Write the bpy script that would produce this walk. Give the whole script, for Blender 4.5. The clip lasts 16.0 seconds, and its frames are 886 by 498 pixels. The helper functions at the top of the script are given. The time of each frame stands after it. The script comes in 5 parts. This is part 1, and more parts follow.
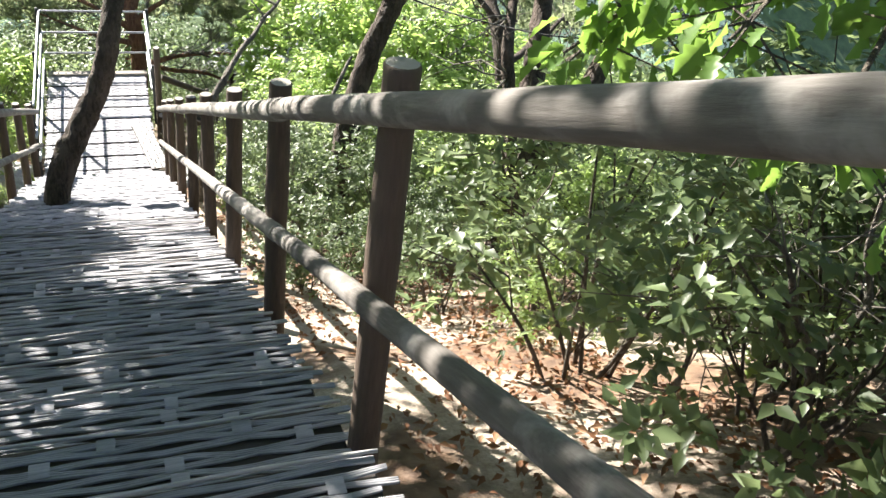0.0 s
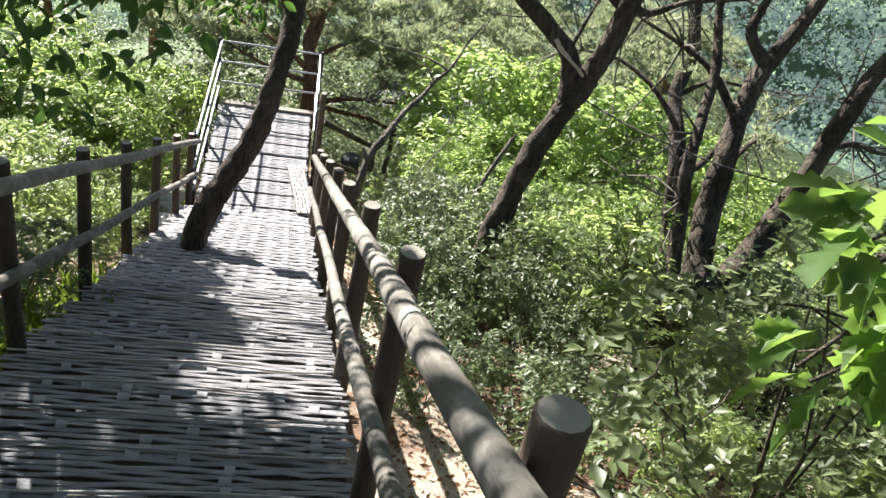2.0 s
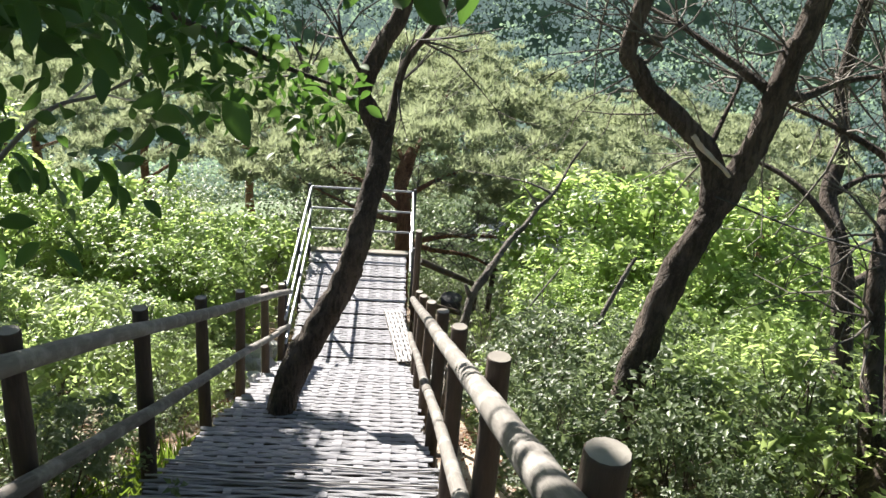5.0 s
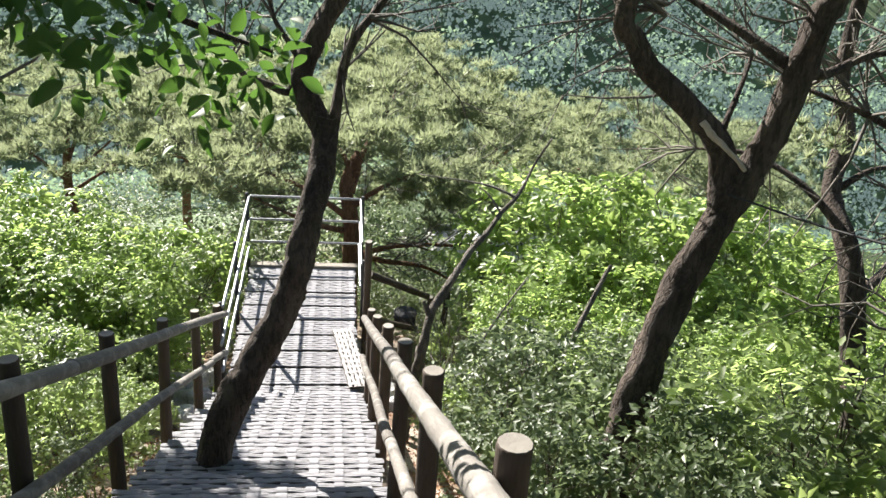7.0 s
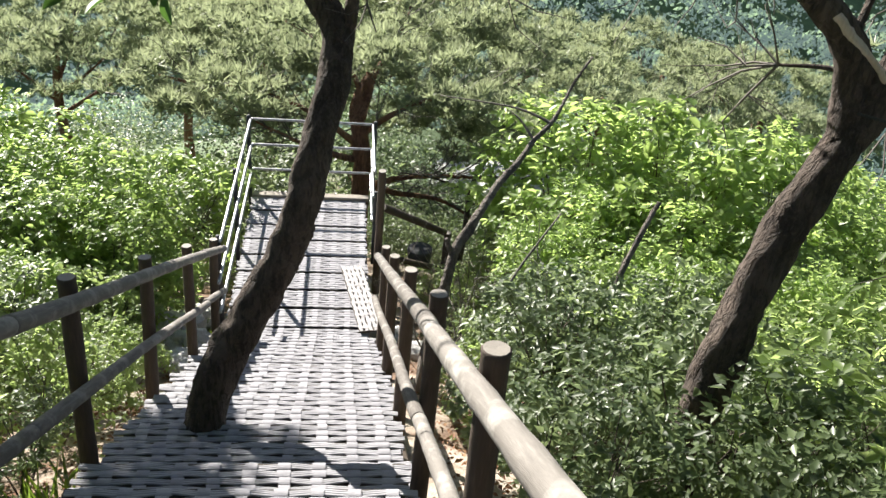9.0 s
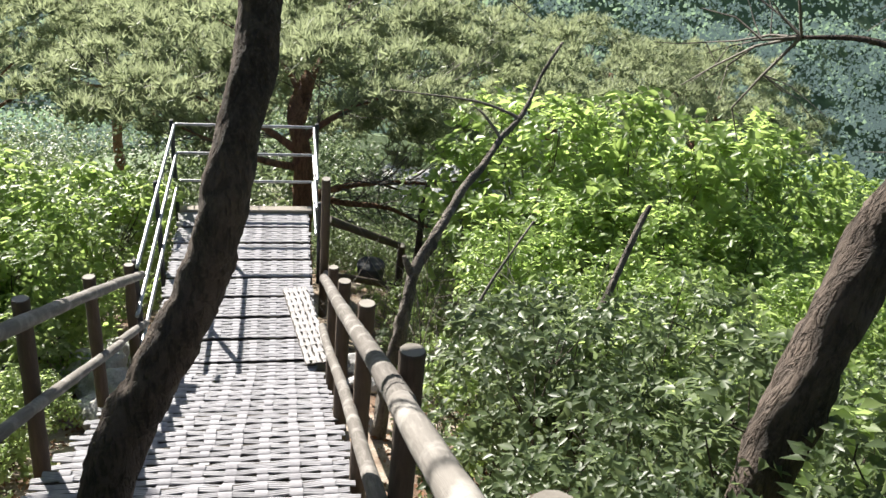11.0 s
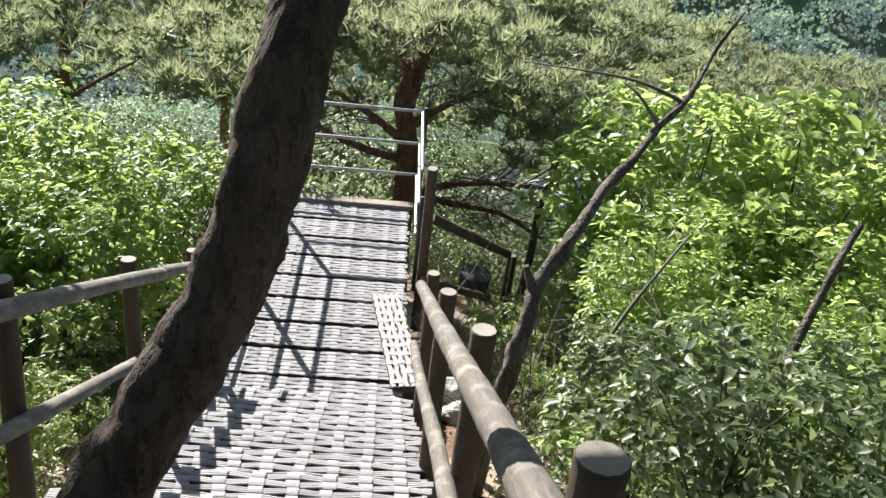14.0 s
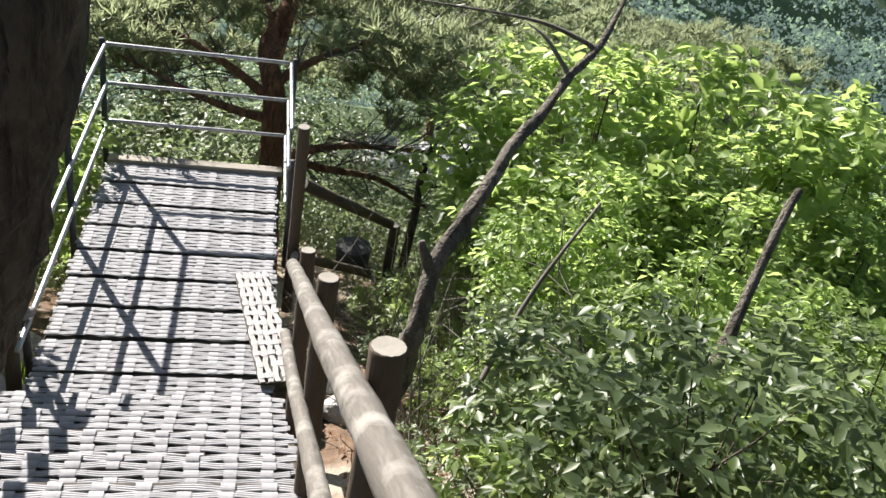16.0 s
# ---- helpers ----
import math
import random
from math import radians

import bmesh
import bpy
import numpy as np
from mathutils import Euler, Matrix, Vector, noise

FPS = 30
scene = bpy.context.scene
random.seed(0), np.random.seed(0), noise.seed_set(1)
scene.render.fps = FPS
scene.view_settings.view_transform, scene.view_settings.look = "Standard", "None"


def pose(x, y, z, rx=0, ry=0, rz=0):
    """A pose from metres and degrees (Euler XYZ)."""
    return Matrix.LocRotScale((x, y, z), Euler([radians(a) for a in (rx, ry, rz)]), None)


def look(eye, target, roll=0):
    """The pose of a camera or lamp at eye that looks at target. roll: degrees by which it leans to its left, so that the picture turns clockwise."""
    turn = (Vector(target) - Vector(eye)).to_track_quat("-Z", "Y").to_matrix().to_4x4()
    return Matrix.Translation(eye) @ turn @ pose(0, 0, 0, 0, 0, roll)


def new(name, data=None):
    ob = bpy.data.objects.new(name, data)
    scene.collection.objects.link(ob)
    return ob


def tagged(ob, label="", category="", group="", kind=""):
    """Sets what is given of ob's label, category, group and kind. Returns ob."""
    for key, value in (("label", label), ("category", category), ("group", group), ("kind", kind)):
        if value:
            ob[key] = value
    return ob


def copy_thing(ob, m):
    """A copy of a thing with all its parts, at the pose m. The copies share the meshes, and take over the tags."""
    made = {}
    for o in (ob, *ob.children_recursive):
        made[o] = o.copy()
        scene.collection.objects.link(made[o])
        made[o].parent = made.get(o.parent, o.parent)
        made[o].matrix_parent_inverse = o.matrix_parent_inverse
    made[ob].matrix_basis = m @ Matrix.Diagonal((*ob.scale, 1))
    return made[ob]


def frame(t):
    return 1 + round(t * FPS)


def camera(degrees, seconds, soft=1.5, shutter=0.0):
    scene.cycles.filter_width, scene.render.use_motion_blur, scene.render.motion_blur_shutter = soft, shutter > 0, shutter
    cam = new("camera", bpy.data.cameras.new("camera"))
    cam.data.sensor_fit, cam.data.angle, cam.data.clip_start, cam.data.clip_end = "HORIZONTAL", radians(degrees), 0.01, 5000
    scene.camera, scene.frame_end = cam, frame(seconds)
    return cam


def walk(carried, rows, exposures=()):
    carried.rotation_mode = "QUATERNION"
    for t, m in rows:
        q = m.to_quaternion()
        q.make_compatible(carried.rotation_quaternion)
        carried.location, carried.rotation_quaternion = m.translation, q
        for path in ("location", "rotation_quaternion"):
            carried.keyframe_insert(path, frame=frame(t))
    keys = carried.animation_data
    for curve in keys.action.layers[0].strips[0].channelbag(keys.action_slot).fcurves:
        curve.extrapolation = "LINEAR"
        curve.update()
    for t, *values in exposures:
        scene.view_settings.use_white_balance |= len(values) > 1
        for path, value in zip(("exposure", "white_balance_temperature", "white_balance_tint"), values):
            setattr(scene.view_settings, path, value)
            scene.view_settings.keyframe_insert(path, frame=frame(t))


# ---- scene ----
cam = camera(54.6, 16.0, soft=1.5)
PATH = [
    (0, (0.159, -4.944, 6.718), (0.841, -3.507, 5.507), 11.0),
    (0.5, (0.166, -4.863, 6.76), (0.696, -3.373, 5.534), 13.4),
    (1, (0.296, -4.575, 6.767), (0.474, -3.012, 5.531), 11.7),
    (1.5, (0.352, -4.383, 6.759), (0.419, -2.812, 5.523), 11.5),
    (2, (0.322, -4.171, 6.74), (0.697, -2.603, 5.557), 14.0),
    (2.5, (0.308, -4.072, 6.726), (0.708, -2.517, 5.533), 13.0),
    (3, (0.364, -3.893, 6.572), (0.794, -2.307, 5.432), 12.7),
    (3.5, (0.348, -3.742, 6.54), (0.832, -2.159, 5.419), 14.1),
    (4, (0.284, -3.526, 6.393), (0.651, -1.882, 5.316), 10.2),
    (4.5, (0.302, -3.392, 6.29), (0.49, -1.72, 5.208), 6.4),
    (4.7, (0.343, -3.357, 6.24), (0.467, -1.608, 5.279), 5.0),
    (6.8, (0.326, -2.47, 5.788), (0.556, -0.71, 4.867), 4.9),
    (7, (0.331, -2.416, 5.754), (0.58, -0.66, 4.83), 5.2),
    (7.5, (0.312, -2.205, 5.649), (0.596, -0.476, 4.685), 5.9),
    (8, (0.353, -1.992, 5.506), (0.608, -0.246, 4.565), 7.0),
    (8.5, (0.304, -1.782, 5.404), (0.582, -0.059, 4.426), 7.9),
    (9, (0.287, -1.588, 5.294), (0.528, 0.091, 4.234), 6.2),
    (9.5, (0.34, -1.389, 5.174), (0.612, 0.313, 4.159), 6.7),
    (9.7, (0.348, -1.297, 5.154), (0.647, 0.384, 4.112), 7.4),
    (11.8, (0.336, -0.331, 4.552), (0.714, 1.339, 3.519), 5.9),
    (12, (0.345, -0.273, 4.506), (0.691, 1.406, 3.475), 5.6),
    (12.5, (0.386, -0.101, 4.416), (0.623, 1.586, 3.37), 6.3),
    (13, (0.371, 0.132, 4.277), (0.603, 1.816, 3.222), 4.7),
    (13.5, (0.354, 0.284, 4.18), (0.557, 1.933, 3.067), 5.3),
    (14, (0.389, 0.461, 4.069), (0.526, 2.167, 3.035), 7.0),
    (14.5, (0.37, 0.668, 3.957), (0.49, 2.378, 2.928), 8.7),
    (15, (0.345, 0.826, 3.862), (0.508, 2.511, 2.797), 9.5),
    (15.5, (0.395, 0.989, 3.725), (0.677, 2.708, 2.743), 9.8),
    (16, (0.423, 1.175, 3.66), (0.858, 2.816, 2.602), 11.6),
]
walk(cam, [(t, look(eye, target, roll)) for t, eye, target, roll in PATH],
     exposures=[(0, 2.42), (0.7, 2.16), (2.5, 1.87), (4.5, 1.82), (7, 1.72), (9, 1.65), (13.5, 1.5), (16, 1.5)])

# ---------------------------------------------------------------- light
SUN_TO = Vector((-0.81, 1.54, 1.0)).normalized()      # towards the sun
world = bpy.data.worlds.new("sky")
scene.world = world
world.use_nodes = True
wn = world.node_tree
sky = wn.nodes.new("ShaderNodeTexSky")
sky.sky_type = "NISHITA"
sky.sun_disc = False
sky.sun_elevation = math.asin(SUN_TO.z)
sky.sun_rotation = math.atan2(SUN_TO.x, SUN_TO.y)
wn.links.new(sky.outputs[0], wn.nodes["Background"].inputs[0])
wn.nodes["Background"].inputs[1].default_value = 0.043
sun = new("sun", bpy.data.lights.new("sun", "SUN"))
sun.data.energy = 5.0
sun.data.angle = radians(0.5)
sun.data.color = (1.0, 0.95, 0.86)
sun.matrix_world = look(SUN_TO * 30, (0, 0, 0))

rng = np.random.default_rng(7)


# ---------------------------------------------------------------- materials
def nodes_of(name):
    m = bpy.data.materials.new(name)
    m.use_nodes = True
    t = m.node_tree
    return m, t, t.nodes["Principled BSDF"]


def add(t, kind, **inputs):
    n = t.nodes.new(kind)
    for k, v in inputs.items():
        n.inputs[k].default_value = v
    return n


def ramp(t, fac, stops):
    r = t.nodes.new("ShaderNodeValToRGB")
    while len(r.color_ramp.elements) < len(stops):
        r.color_ramp.elements.new(0.5)
    for e, (p, c) in zip(r.color_ramp.elements, stops):
        e.position, e.color = p, (*c, 1)
    t.links.new(fac, r.inputs[0])
    return r.outputs[0]


def mixc(t, fac, a, b, mode="MIX"):
    n = t.nodes.new("ShaderNodeMix")
    n.data_type, n.blend_type = "RGBA", mode
    for sock, v in ((n.inputs[0], fac), (n.inputs[6], a), (n.inputs[7], b)):
        if isinstance(v, (int, float)):
            sock.default_value = v
        elif isinstance(v, tuple):
            sock.default_value = (*v, 1)
        else:
            t.links.new(v, sock)
    return n.outputs[2]


def coords(t, scale):
    c = t.nodes.new("ShaderNodeTexCoord")
    mp = t.nodes.new("ShaderNodeMapping")
    mp.inputs["Scale"].default_value = scale
    t.links.new(c.outputs["Object"], mp.inputs[0])
    return mp.outputs[0]


def tex(t, vec, scale, detail=5.0, rough=0.6):
    n = add(t, "ShaderNodeTexNoise", Scale=scale, Detail=detail, Roughness=rough)
    t.links.new(vec, n.inputs["Vector"])
    return n.outputs["Fac"]


def bump(t, p, height, strength, dist=0.01):
    b = add(t, "ShaderNodeBump", Strength=strength, Distance=dist)
    t.links.new(height, b.inputs["Height"])
    t.links.new(b.outputs[0], p.inputs["Normal"])


def wood_material(name, dark, mid, light, stretch=(14, 14, 1.6), rough=0.8, rel=0.5, patches=None):
    """Weathered wood with grain along the object's z and blotches."""
    m, t, p = nodes_of(name)
    grain = tex(t, coords(t, stretch), 6.0, 8.0, 0.65)
    blot = tex(t, coords(t, (1, 1, 1)), 4.0, 4.0)
    rnd = t.nodes.new("ShaderNodeObjectInfo").outputs["Random"]
    c = ramp(t, grain, [(0.3, dark), (0.52, mid), (0.75, light)])
    c = mixc(t, ramp(t, blot, [(0.4, (0, 0, 0)), (0.62, (1, 1, 1))]), c, mid)
    if patches:
        band = tex(t, coords(t, (2.5, 2.5, 2.0)), 3.2, 5.0)
        c = mixc(t, ramp(t, band, [(0.50, (0, 0, 0)), (0.66, (1, 1, 1))]), c, patches)
    c = mixc(t, 0.35, c, mixc(t, rnd, dark, light), "MIX")
    t.links.new(c, p.inputs["Base Color"])
    p.inputs["Roughness"].default_value = rough
    bump(t, p, grain, rel)
    return m


def bark_material(name, dark, mid, light, scale=1.0):
    """Fissured bark: long uneven plates along the trunk, with mottling."""
    m, t, p = nodes_of(name)
    v = coords(t, (1, 1, 0.22))
    w = mixc(t, 0.08, v, tex_color(t, v, 14.0 * scale), "ADD")
    plates = tex(t, w, 34.0 * scale, 4.0, 0.6)
    fine = tex(t, coords(t, (1, 1, 0.6)), 90.0 * scale, 6.0, 0.7)
    blot = tex(t, coords(t, (1, 1, 0.5)), 5.0, 4.0)
    c = ramp(t, fine, [(0.3, dark), (0.52, mid), (0.78, light)])
    c = mixc(t, ramp(t, blot, [(0.38, (0, 0, 0)), (0.68, (1, 1, 1))]), c, light)
    c = mixc(t, ramp(t, plates, [(0.40, (0.55, 0.55, 0.55)), (0.52, (0, 0, 0))]), c, dark)
    t.links.new(c, p.inputs["Base Color"])
    p.inputs["Roughness"].default_value = 0.95
    bump(t, p, mixc(t, 0.3, ramp(t, plates, [(0.36, (0, 0, 0)), (0.56, (1, 1, 1))]), fine), 1.0, 0.03)
    return m


def tex_color(t, vec, scale):
    n = add(t, "ShaderNodeTexNoise", Scale=scale, Detail=3.0)
    t.links.new(vec, n.inputs["Vector"])
    return n.outputs["Color"]


def leaf_material(name, dark, mid, light, glow, trans=0.45, rough=0.45):
    """Leaf: varied leaf by leaf, with light passing through it."""
    m, t, p = nodes_of(name)
    geo = t.nodes.new("ShaderNodeNewGeometry")
    rnd = geo.outputs["Random Per Island"]
    c = ramp(t, rnd, [(0.0, dark), (0.5, mid), (1.0, light)])
    obj = t.nodes.new("ShaderNodeObjectInfo").outputs["Random"]
    c = mixc(t, 0.35, c, mixc(t, obj, dark, light))
    patch = tex(t, coords(t, (1, 1, 1)), 2.2, 3.0)
    c = mixc(t, ramp(t, patch, [(0.40, (0, 0, 0)), (0.62, (0.55, 0.55, 0.55))]), c, dark)
    t.links.new(c, p.inputs["Base Color"])
    p.inputs["Roughness"].default_value = rough
    p.inputs["Specular IOR Level"].default_value = 0.42
    tr = t.nodes.new("ShaderNodeBsdfTranslucent")
    t.links.new(mixc(t, 0.6, c, glow), tr.inputs["Color"])
    mx = t.nodes.new("ShaderNodeMixShader")
    mx.inputs[0].default_value = trans
    t.links.new(p.outputs[0], mx.inputs[1])
    t.links.new(tr.outputs[0], mx.inputs[2])
    t.links.new(mx.outputs[0], t.nodes["Material Output"].inputs["Surface"])
    return m


def ground_material():
    m, t, p = nodes_of("forest floor")
    v = coords(t, (1, 1, 1))
    big = tex(t, v, 1.1, 4.0)
    fine = tex(t, v, 45.0, 6.0, 0.7)
    mid = tex(t, v, 9.0, 5.0)
    soil = ramp(t, fine, [(0.3, (0.24, 0.19, 0.15)), (0.55, (0.43, 0.365, 0.30)), (0.75, (0.58, 0.51, 0.44))])
    litter = ramp(t, mid, [(0.35, (0.085, 0.05, 0.033)), (0.6, (0.20, 0.125, 0.08)), (0.8, (0.30, 0.215, 0.145))])
    c = mixc(t, ramp(t, big, [(0.42, (0, 0, 0)), (0.58, (1, 1, 1))]), soil, litter)
    sep = t.nodes.new("ShaderNodeSeparateXYZ")
    t.links.new(v, sep.inputs[0])
    mr = add(t, "ShaderNodeMapRange")
    mr.inputs[1].default_value, mr.inputs[2].default_value = 17.0, 30.0
    away = t.nodes.new("ShaderNodeMath")
    away.operation = "ABSOLUTE"
    t.links.new(sep.outputs[0], away.inputs[0])
    wide = t.nodes.new("ShaderNodeMath")
    wide.operation = "MULTIPLY_ADD"
    wide.inputs[1].default_value = 5.0
    t.links.new(away.outputs[0], wide.inputs[0])
    t.links.new(sep.outputs[1], wide.inputs[2])
    t.links.new(wide.outputs[0], mr.inputs[0])
    under = ramp(t, tex(t, v, 0.6, 6.0), [(0.35, (0.07, 0.105, 0.055)), (0.65, (0.14, 0.195, 0.095))])
    c = mixc(t, mr.outputs[0], c, under)          # woodland undergrowth down in the valley
    t.links.new(c, p.inputs["Base Color"])
    p.inputs["Roughness"].default_value = 0.95
    bump(t, p, fine, 0.7, 0.03)
    return m


def mat_material(name, dark, mid, light):
    """Woven strip: worn grey fibre, streaked along its length."""
    m, t, p = nodes_of(name)
    rnd = t.nodes.new("ShaderNodeObjectInfo").outputs["Random"]
    isl = t.nodes.new("ShaderNodeNewGeometry").outputs["Random Per Island"]
    streak = tex(t, coords(t, (3, 60, 60)), 3.0, 6.0, 0.7)
    blot = tex(t, coords(t, (1, 1, 1)), 7.0, 4.0)
    c = ramp(t, streak, [(0.28, dark), (0.5, mid), (0.75, light)])
    c = mixc(t, 0.3, c, mixc(t, rnd, dark, light))
    c = mixc(t, 0.2, c, mixc(t, isl, mid, light))
    c = mixc(t, ramp(t, blot, [(0.5, (0, 0, 0)), (0.75, (0.6, 0.6, 0.6))]), c, dark)
    t.links.new(c, p.inputs["Base Color"])
    p.inputs["Roughness"].default_value = 0.8
    bump(t, p, streak, 0.6, 0.004)
    return m


def metal_material():
    m, t, p = nodes_of("galvanised steel")
    n = tex(t, coords(t, (1, 1, 1)), 18.0, 5.0)
    t.links.new(ramp(t, n, [(0.3, (0.30, 0.30, 0.31)), (0.7, (0.52, 0.53, 0.55))]), p.inputs["Base Color"])
    p.inputs["Metallic"].default_value = 0.85
    p.inputs["Roughness"].default_value = 0.42
    return m


def rock_material():
    m, t, p = nodes_of("pale granite")
    v = coords(t, (1, 1, 1))
    n = tex(t, v, 5.0, 8.0, 0.7)
    s = tex(t, v, 60.0, 3.0)
    c = ramp(t, n, [(0.3, (0.26, 0.245, 0.235)), (0.5, (0.55, 0.535, 0.53)), (0.75, (0.70, 0.69, 0.68))])
    c = mixc(t, 0.25, c, ramp(t, s, [(0.4, (0.2, 0.2, 0.2)), (0.6, (0.7, 0.7, 0.7))]))
    t.links.new(c, p.inputs["Base Color"])
    p.inputs["Roughness"].default_value = 0.85
    bump(t, p, n, 0.8, 0.06)
    return m


M_POST = wood_material("dark stained log", (0.035, 0.026, 0.02), (0.075, 0.052, 0.038), (0.14, 0.10, 0.075))
M_CUT = wood_material("sawn log end", (0.14, 0.122, 0.105), (0.27, 0.245, 0.215), (0.38, 0.355, 0.32), (3, 3, 3))
M_RAIL = wood_material("weathered grey rail", (0.045, 0.037, 0.032), (0.125, 0.110, 0.098), (0.27, 0.250, 0.232), rel=0.3, patches=(0.34, 0.32, 0.302))
M_PLANK = wood_material("dark tread plank", (0.03, 0.025, 0.022), (0.055, 0.046, 0.04), (0.09, 0.075, 0.06), (2, 14, 14))
M_EDGE = wood_material("pale edge board", (0.15, 0.125, 0.105), (0.27, 0.235, 0.20), (0.37, 0.33, 0.29), (1.5, 14, 14))
M_STRIP = mat_material("woven grey strip", (0.11, 0.108, 0.118), (0.29, 0.284, 0.308), (0.46, 0.453, 0.485))
M_BAND = mat_material("flat woven band", (0.165, 0.161, 0.176), (0.31, 0.302, 0.33), (0.44, 0.432, 0.465))
M_PALE = mat_material("woven pale strip", (0.26, 0.242, 0.242), (0.42, 0.398, 0.40), (0.55, 0.53, 0.53))
M_BARK = bark_material("rough dark bark", (0.027, 0.020, 0.016), (0.064, 0.047, 0.038), (0.145, 0.112, 0.093))
M_PINE = bark_material("red pine bark", (0.07, 0.03, 0.02), (0.19, 0.085, 0.05), (0.30, 0.16, 0.10))
M_DEAD = wood_material("dead grey wood", (0.05, 0.045, 0.04), (0.12, 0.105, 0.09), (0.25, 0.22, 0.19))
M_BARE = wood_material("bare pale wood", (0.42, 0.33, 0.26), (0.58, 0.50, 0.43), (0.68, 0.62, 0.55))
M_STRAW = wood_material("dry straw-coloured twig", (0.20, 0.16, 0.12), (0.36, 0.30, 0.23), (0.48, 0.42, 0.34))
M_SNAG = bark_material("dead weathered bark", (0.06, 0.05, 0.043), (0.13, 0.11, 0.095), (0.24, 0.21, 0.18))
M_STEM = bark_material("shrub bark", (0.05, 0.04, 0.03), (0.10, 0.08, 0.06), (0.18, 0.15, 0.12), 2.0)
M_LEAF = leaf_material("shrub leaf", (0.022, 0.040, 0.017), (0.064, 0.098, 0.040), (0.180, 0.232, 0.108), (0.46, 0.58, 0.26), 0.38, 0.42)
M_LIME = leaf_material("lime green leaf", (0.054, 0.090, 0.028), (0.145, 0.210, 0.066), (0.30, 0.37, 0.155), (0.70, 0.88, 0.31), 0.55, 0.40)
M_YOUNG = leaf_material("young broad leaf", (0.058, 0.102, 0.028), (0.160, 0.242, 0.066), (0.31, 0.40, 0.14), (0.72, 0.93, 0.29), 0.56, 0.40)
# one oak leaf in two copies: shade painted darker, backlight painted brighter
M_OAK_SHADED = leaf_material("oak leaf", (0.020, 0.05, 0.016), (0.035, 0.085, 0.024), (0.06, 0.13, 0.03), (0.16, 0.32, 0.05), 0.36, 0.55)
M_OAK_BACKLIT = leaf_material("backlit oak leaf", (0.035, 0.08, 0.02), (0.07, 0.14, 0.03), (0.13, 0.22, 0.05), (0.42, 0.66, 0.12), 0.46, 0.45)
M_NEEDLE = leaf_material("pine needle", (0.058, 0.080, 0.046), (0.175, 0.214, 0.118), (0.34, 0.38, 0.21), (0.57, 0.64, 0.37), 0.48, 0.45)
M_FAR_HAZE = leaf_material("hazy far woodland leaf", (0.06, 0.10, 0.06), (0.10, 0.155, 0.085), (0.165, 0.23, 0.12), (0.28, 0.40, 0.19), 0.5, 0.7)
fp = M_FAR_HAZE.node_tree.nodes["Principled BSDF"]
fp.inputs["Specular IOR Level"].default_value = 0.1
fp.inputs["Emission Color"].default_value = (0.043, 0.057, 0.060, 1)      # valley haze put into the far leaves as emission
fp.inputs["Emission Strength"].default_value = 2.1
M_DRY = leaf_material("dry fallen leaf", (0.10, 0.040, 0.02), (0.23, 0.095, 0.045), (0.38, 0.23, 0.13), (0.35, 0.2, 0.08), 0.15, 0.8)
M_GRASS = leaf_material("grass blade", (0.06, 0.12, 0.02), (0.11, 0.19, 0.03), (0.2, 0.28, 0.06), (0.3, 0.42, 0.05), 0.4)
M_GROUND = ground_material()
M_METAL = metal_material()
M_ROCK = rock_material()
M_ROPE = wood_material("black cable", (0.015, 0.015, 0.015), (0.03, 0.03, 0.03), (0.05, 0.05, 0.05))
M_BUCKET = wood_material("dark grey rubber", (0.03, 0.032, 0.036), (0.05, 0.052, 0.058), (0.08, 0.08, 0.085))


# ---------------------------------------------------------------- mesh tools
def raw_mesh(name, V, tris=None, quads=None, materials=(), idx=None, smooth=False):
    """A mesh from arrays of corners, triangles and quads."""
    me = bpy.data.meshes.new(name)
    V = np.asarray(V, np.float32)
    tris = np.zeros((0, 3), np.int32) if tris is None else np.asarray(tris, np.int32)
    quads = np.zeros((0, 4), np.int32) if quads is None else np.asarray(quads, np.int32)
    me.vertices.add(len(V))
    me.vertices.foreach_set("co", V.ravel())
    loops = np.concatenate([tris.ravel(), quads.ravel()])
    me.loops.add(len(loops))
    me.loops.foreach_set("vertex_index", loops)
    n = len(tris) + len(quads)
    me.polygons.add(n)
    starts = np.concatenate([np.arange(len(tris)) * 3, len(tris) * 3 + np.arange(len(quads)) * 4]).astype(np.int32)
    me.polygons.foreach_set("loop_start", starts)
    if smooth:
        me.polygons.foreach_set("use_smooth", np.ones(n, bool))
    for m in materials:
        me.materials.append(m)
    if idx is not None:
        me.polygons.foreach_set("material_index", np.asarray(idx, np.int32))
    me.update(calc_edges=True)
    return me


def put_part(name, mesh, parent=None, label="", m=None):
    ob = new(name, mesh)
    if parent is not None:
        ob.parent = parent
    if m is not None:
        ob.matrix_basis = m
    if label:
        tagged(ob, label)
    return ob


def thing(name, label, category, m=None, group="", kind="", mesh=None):
    ob = new(name, mesh)
    if m is not None:
        ob.matrix_basis = m
    return tagged(ob, label, category, group, kind)


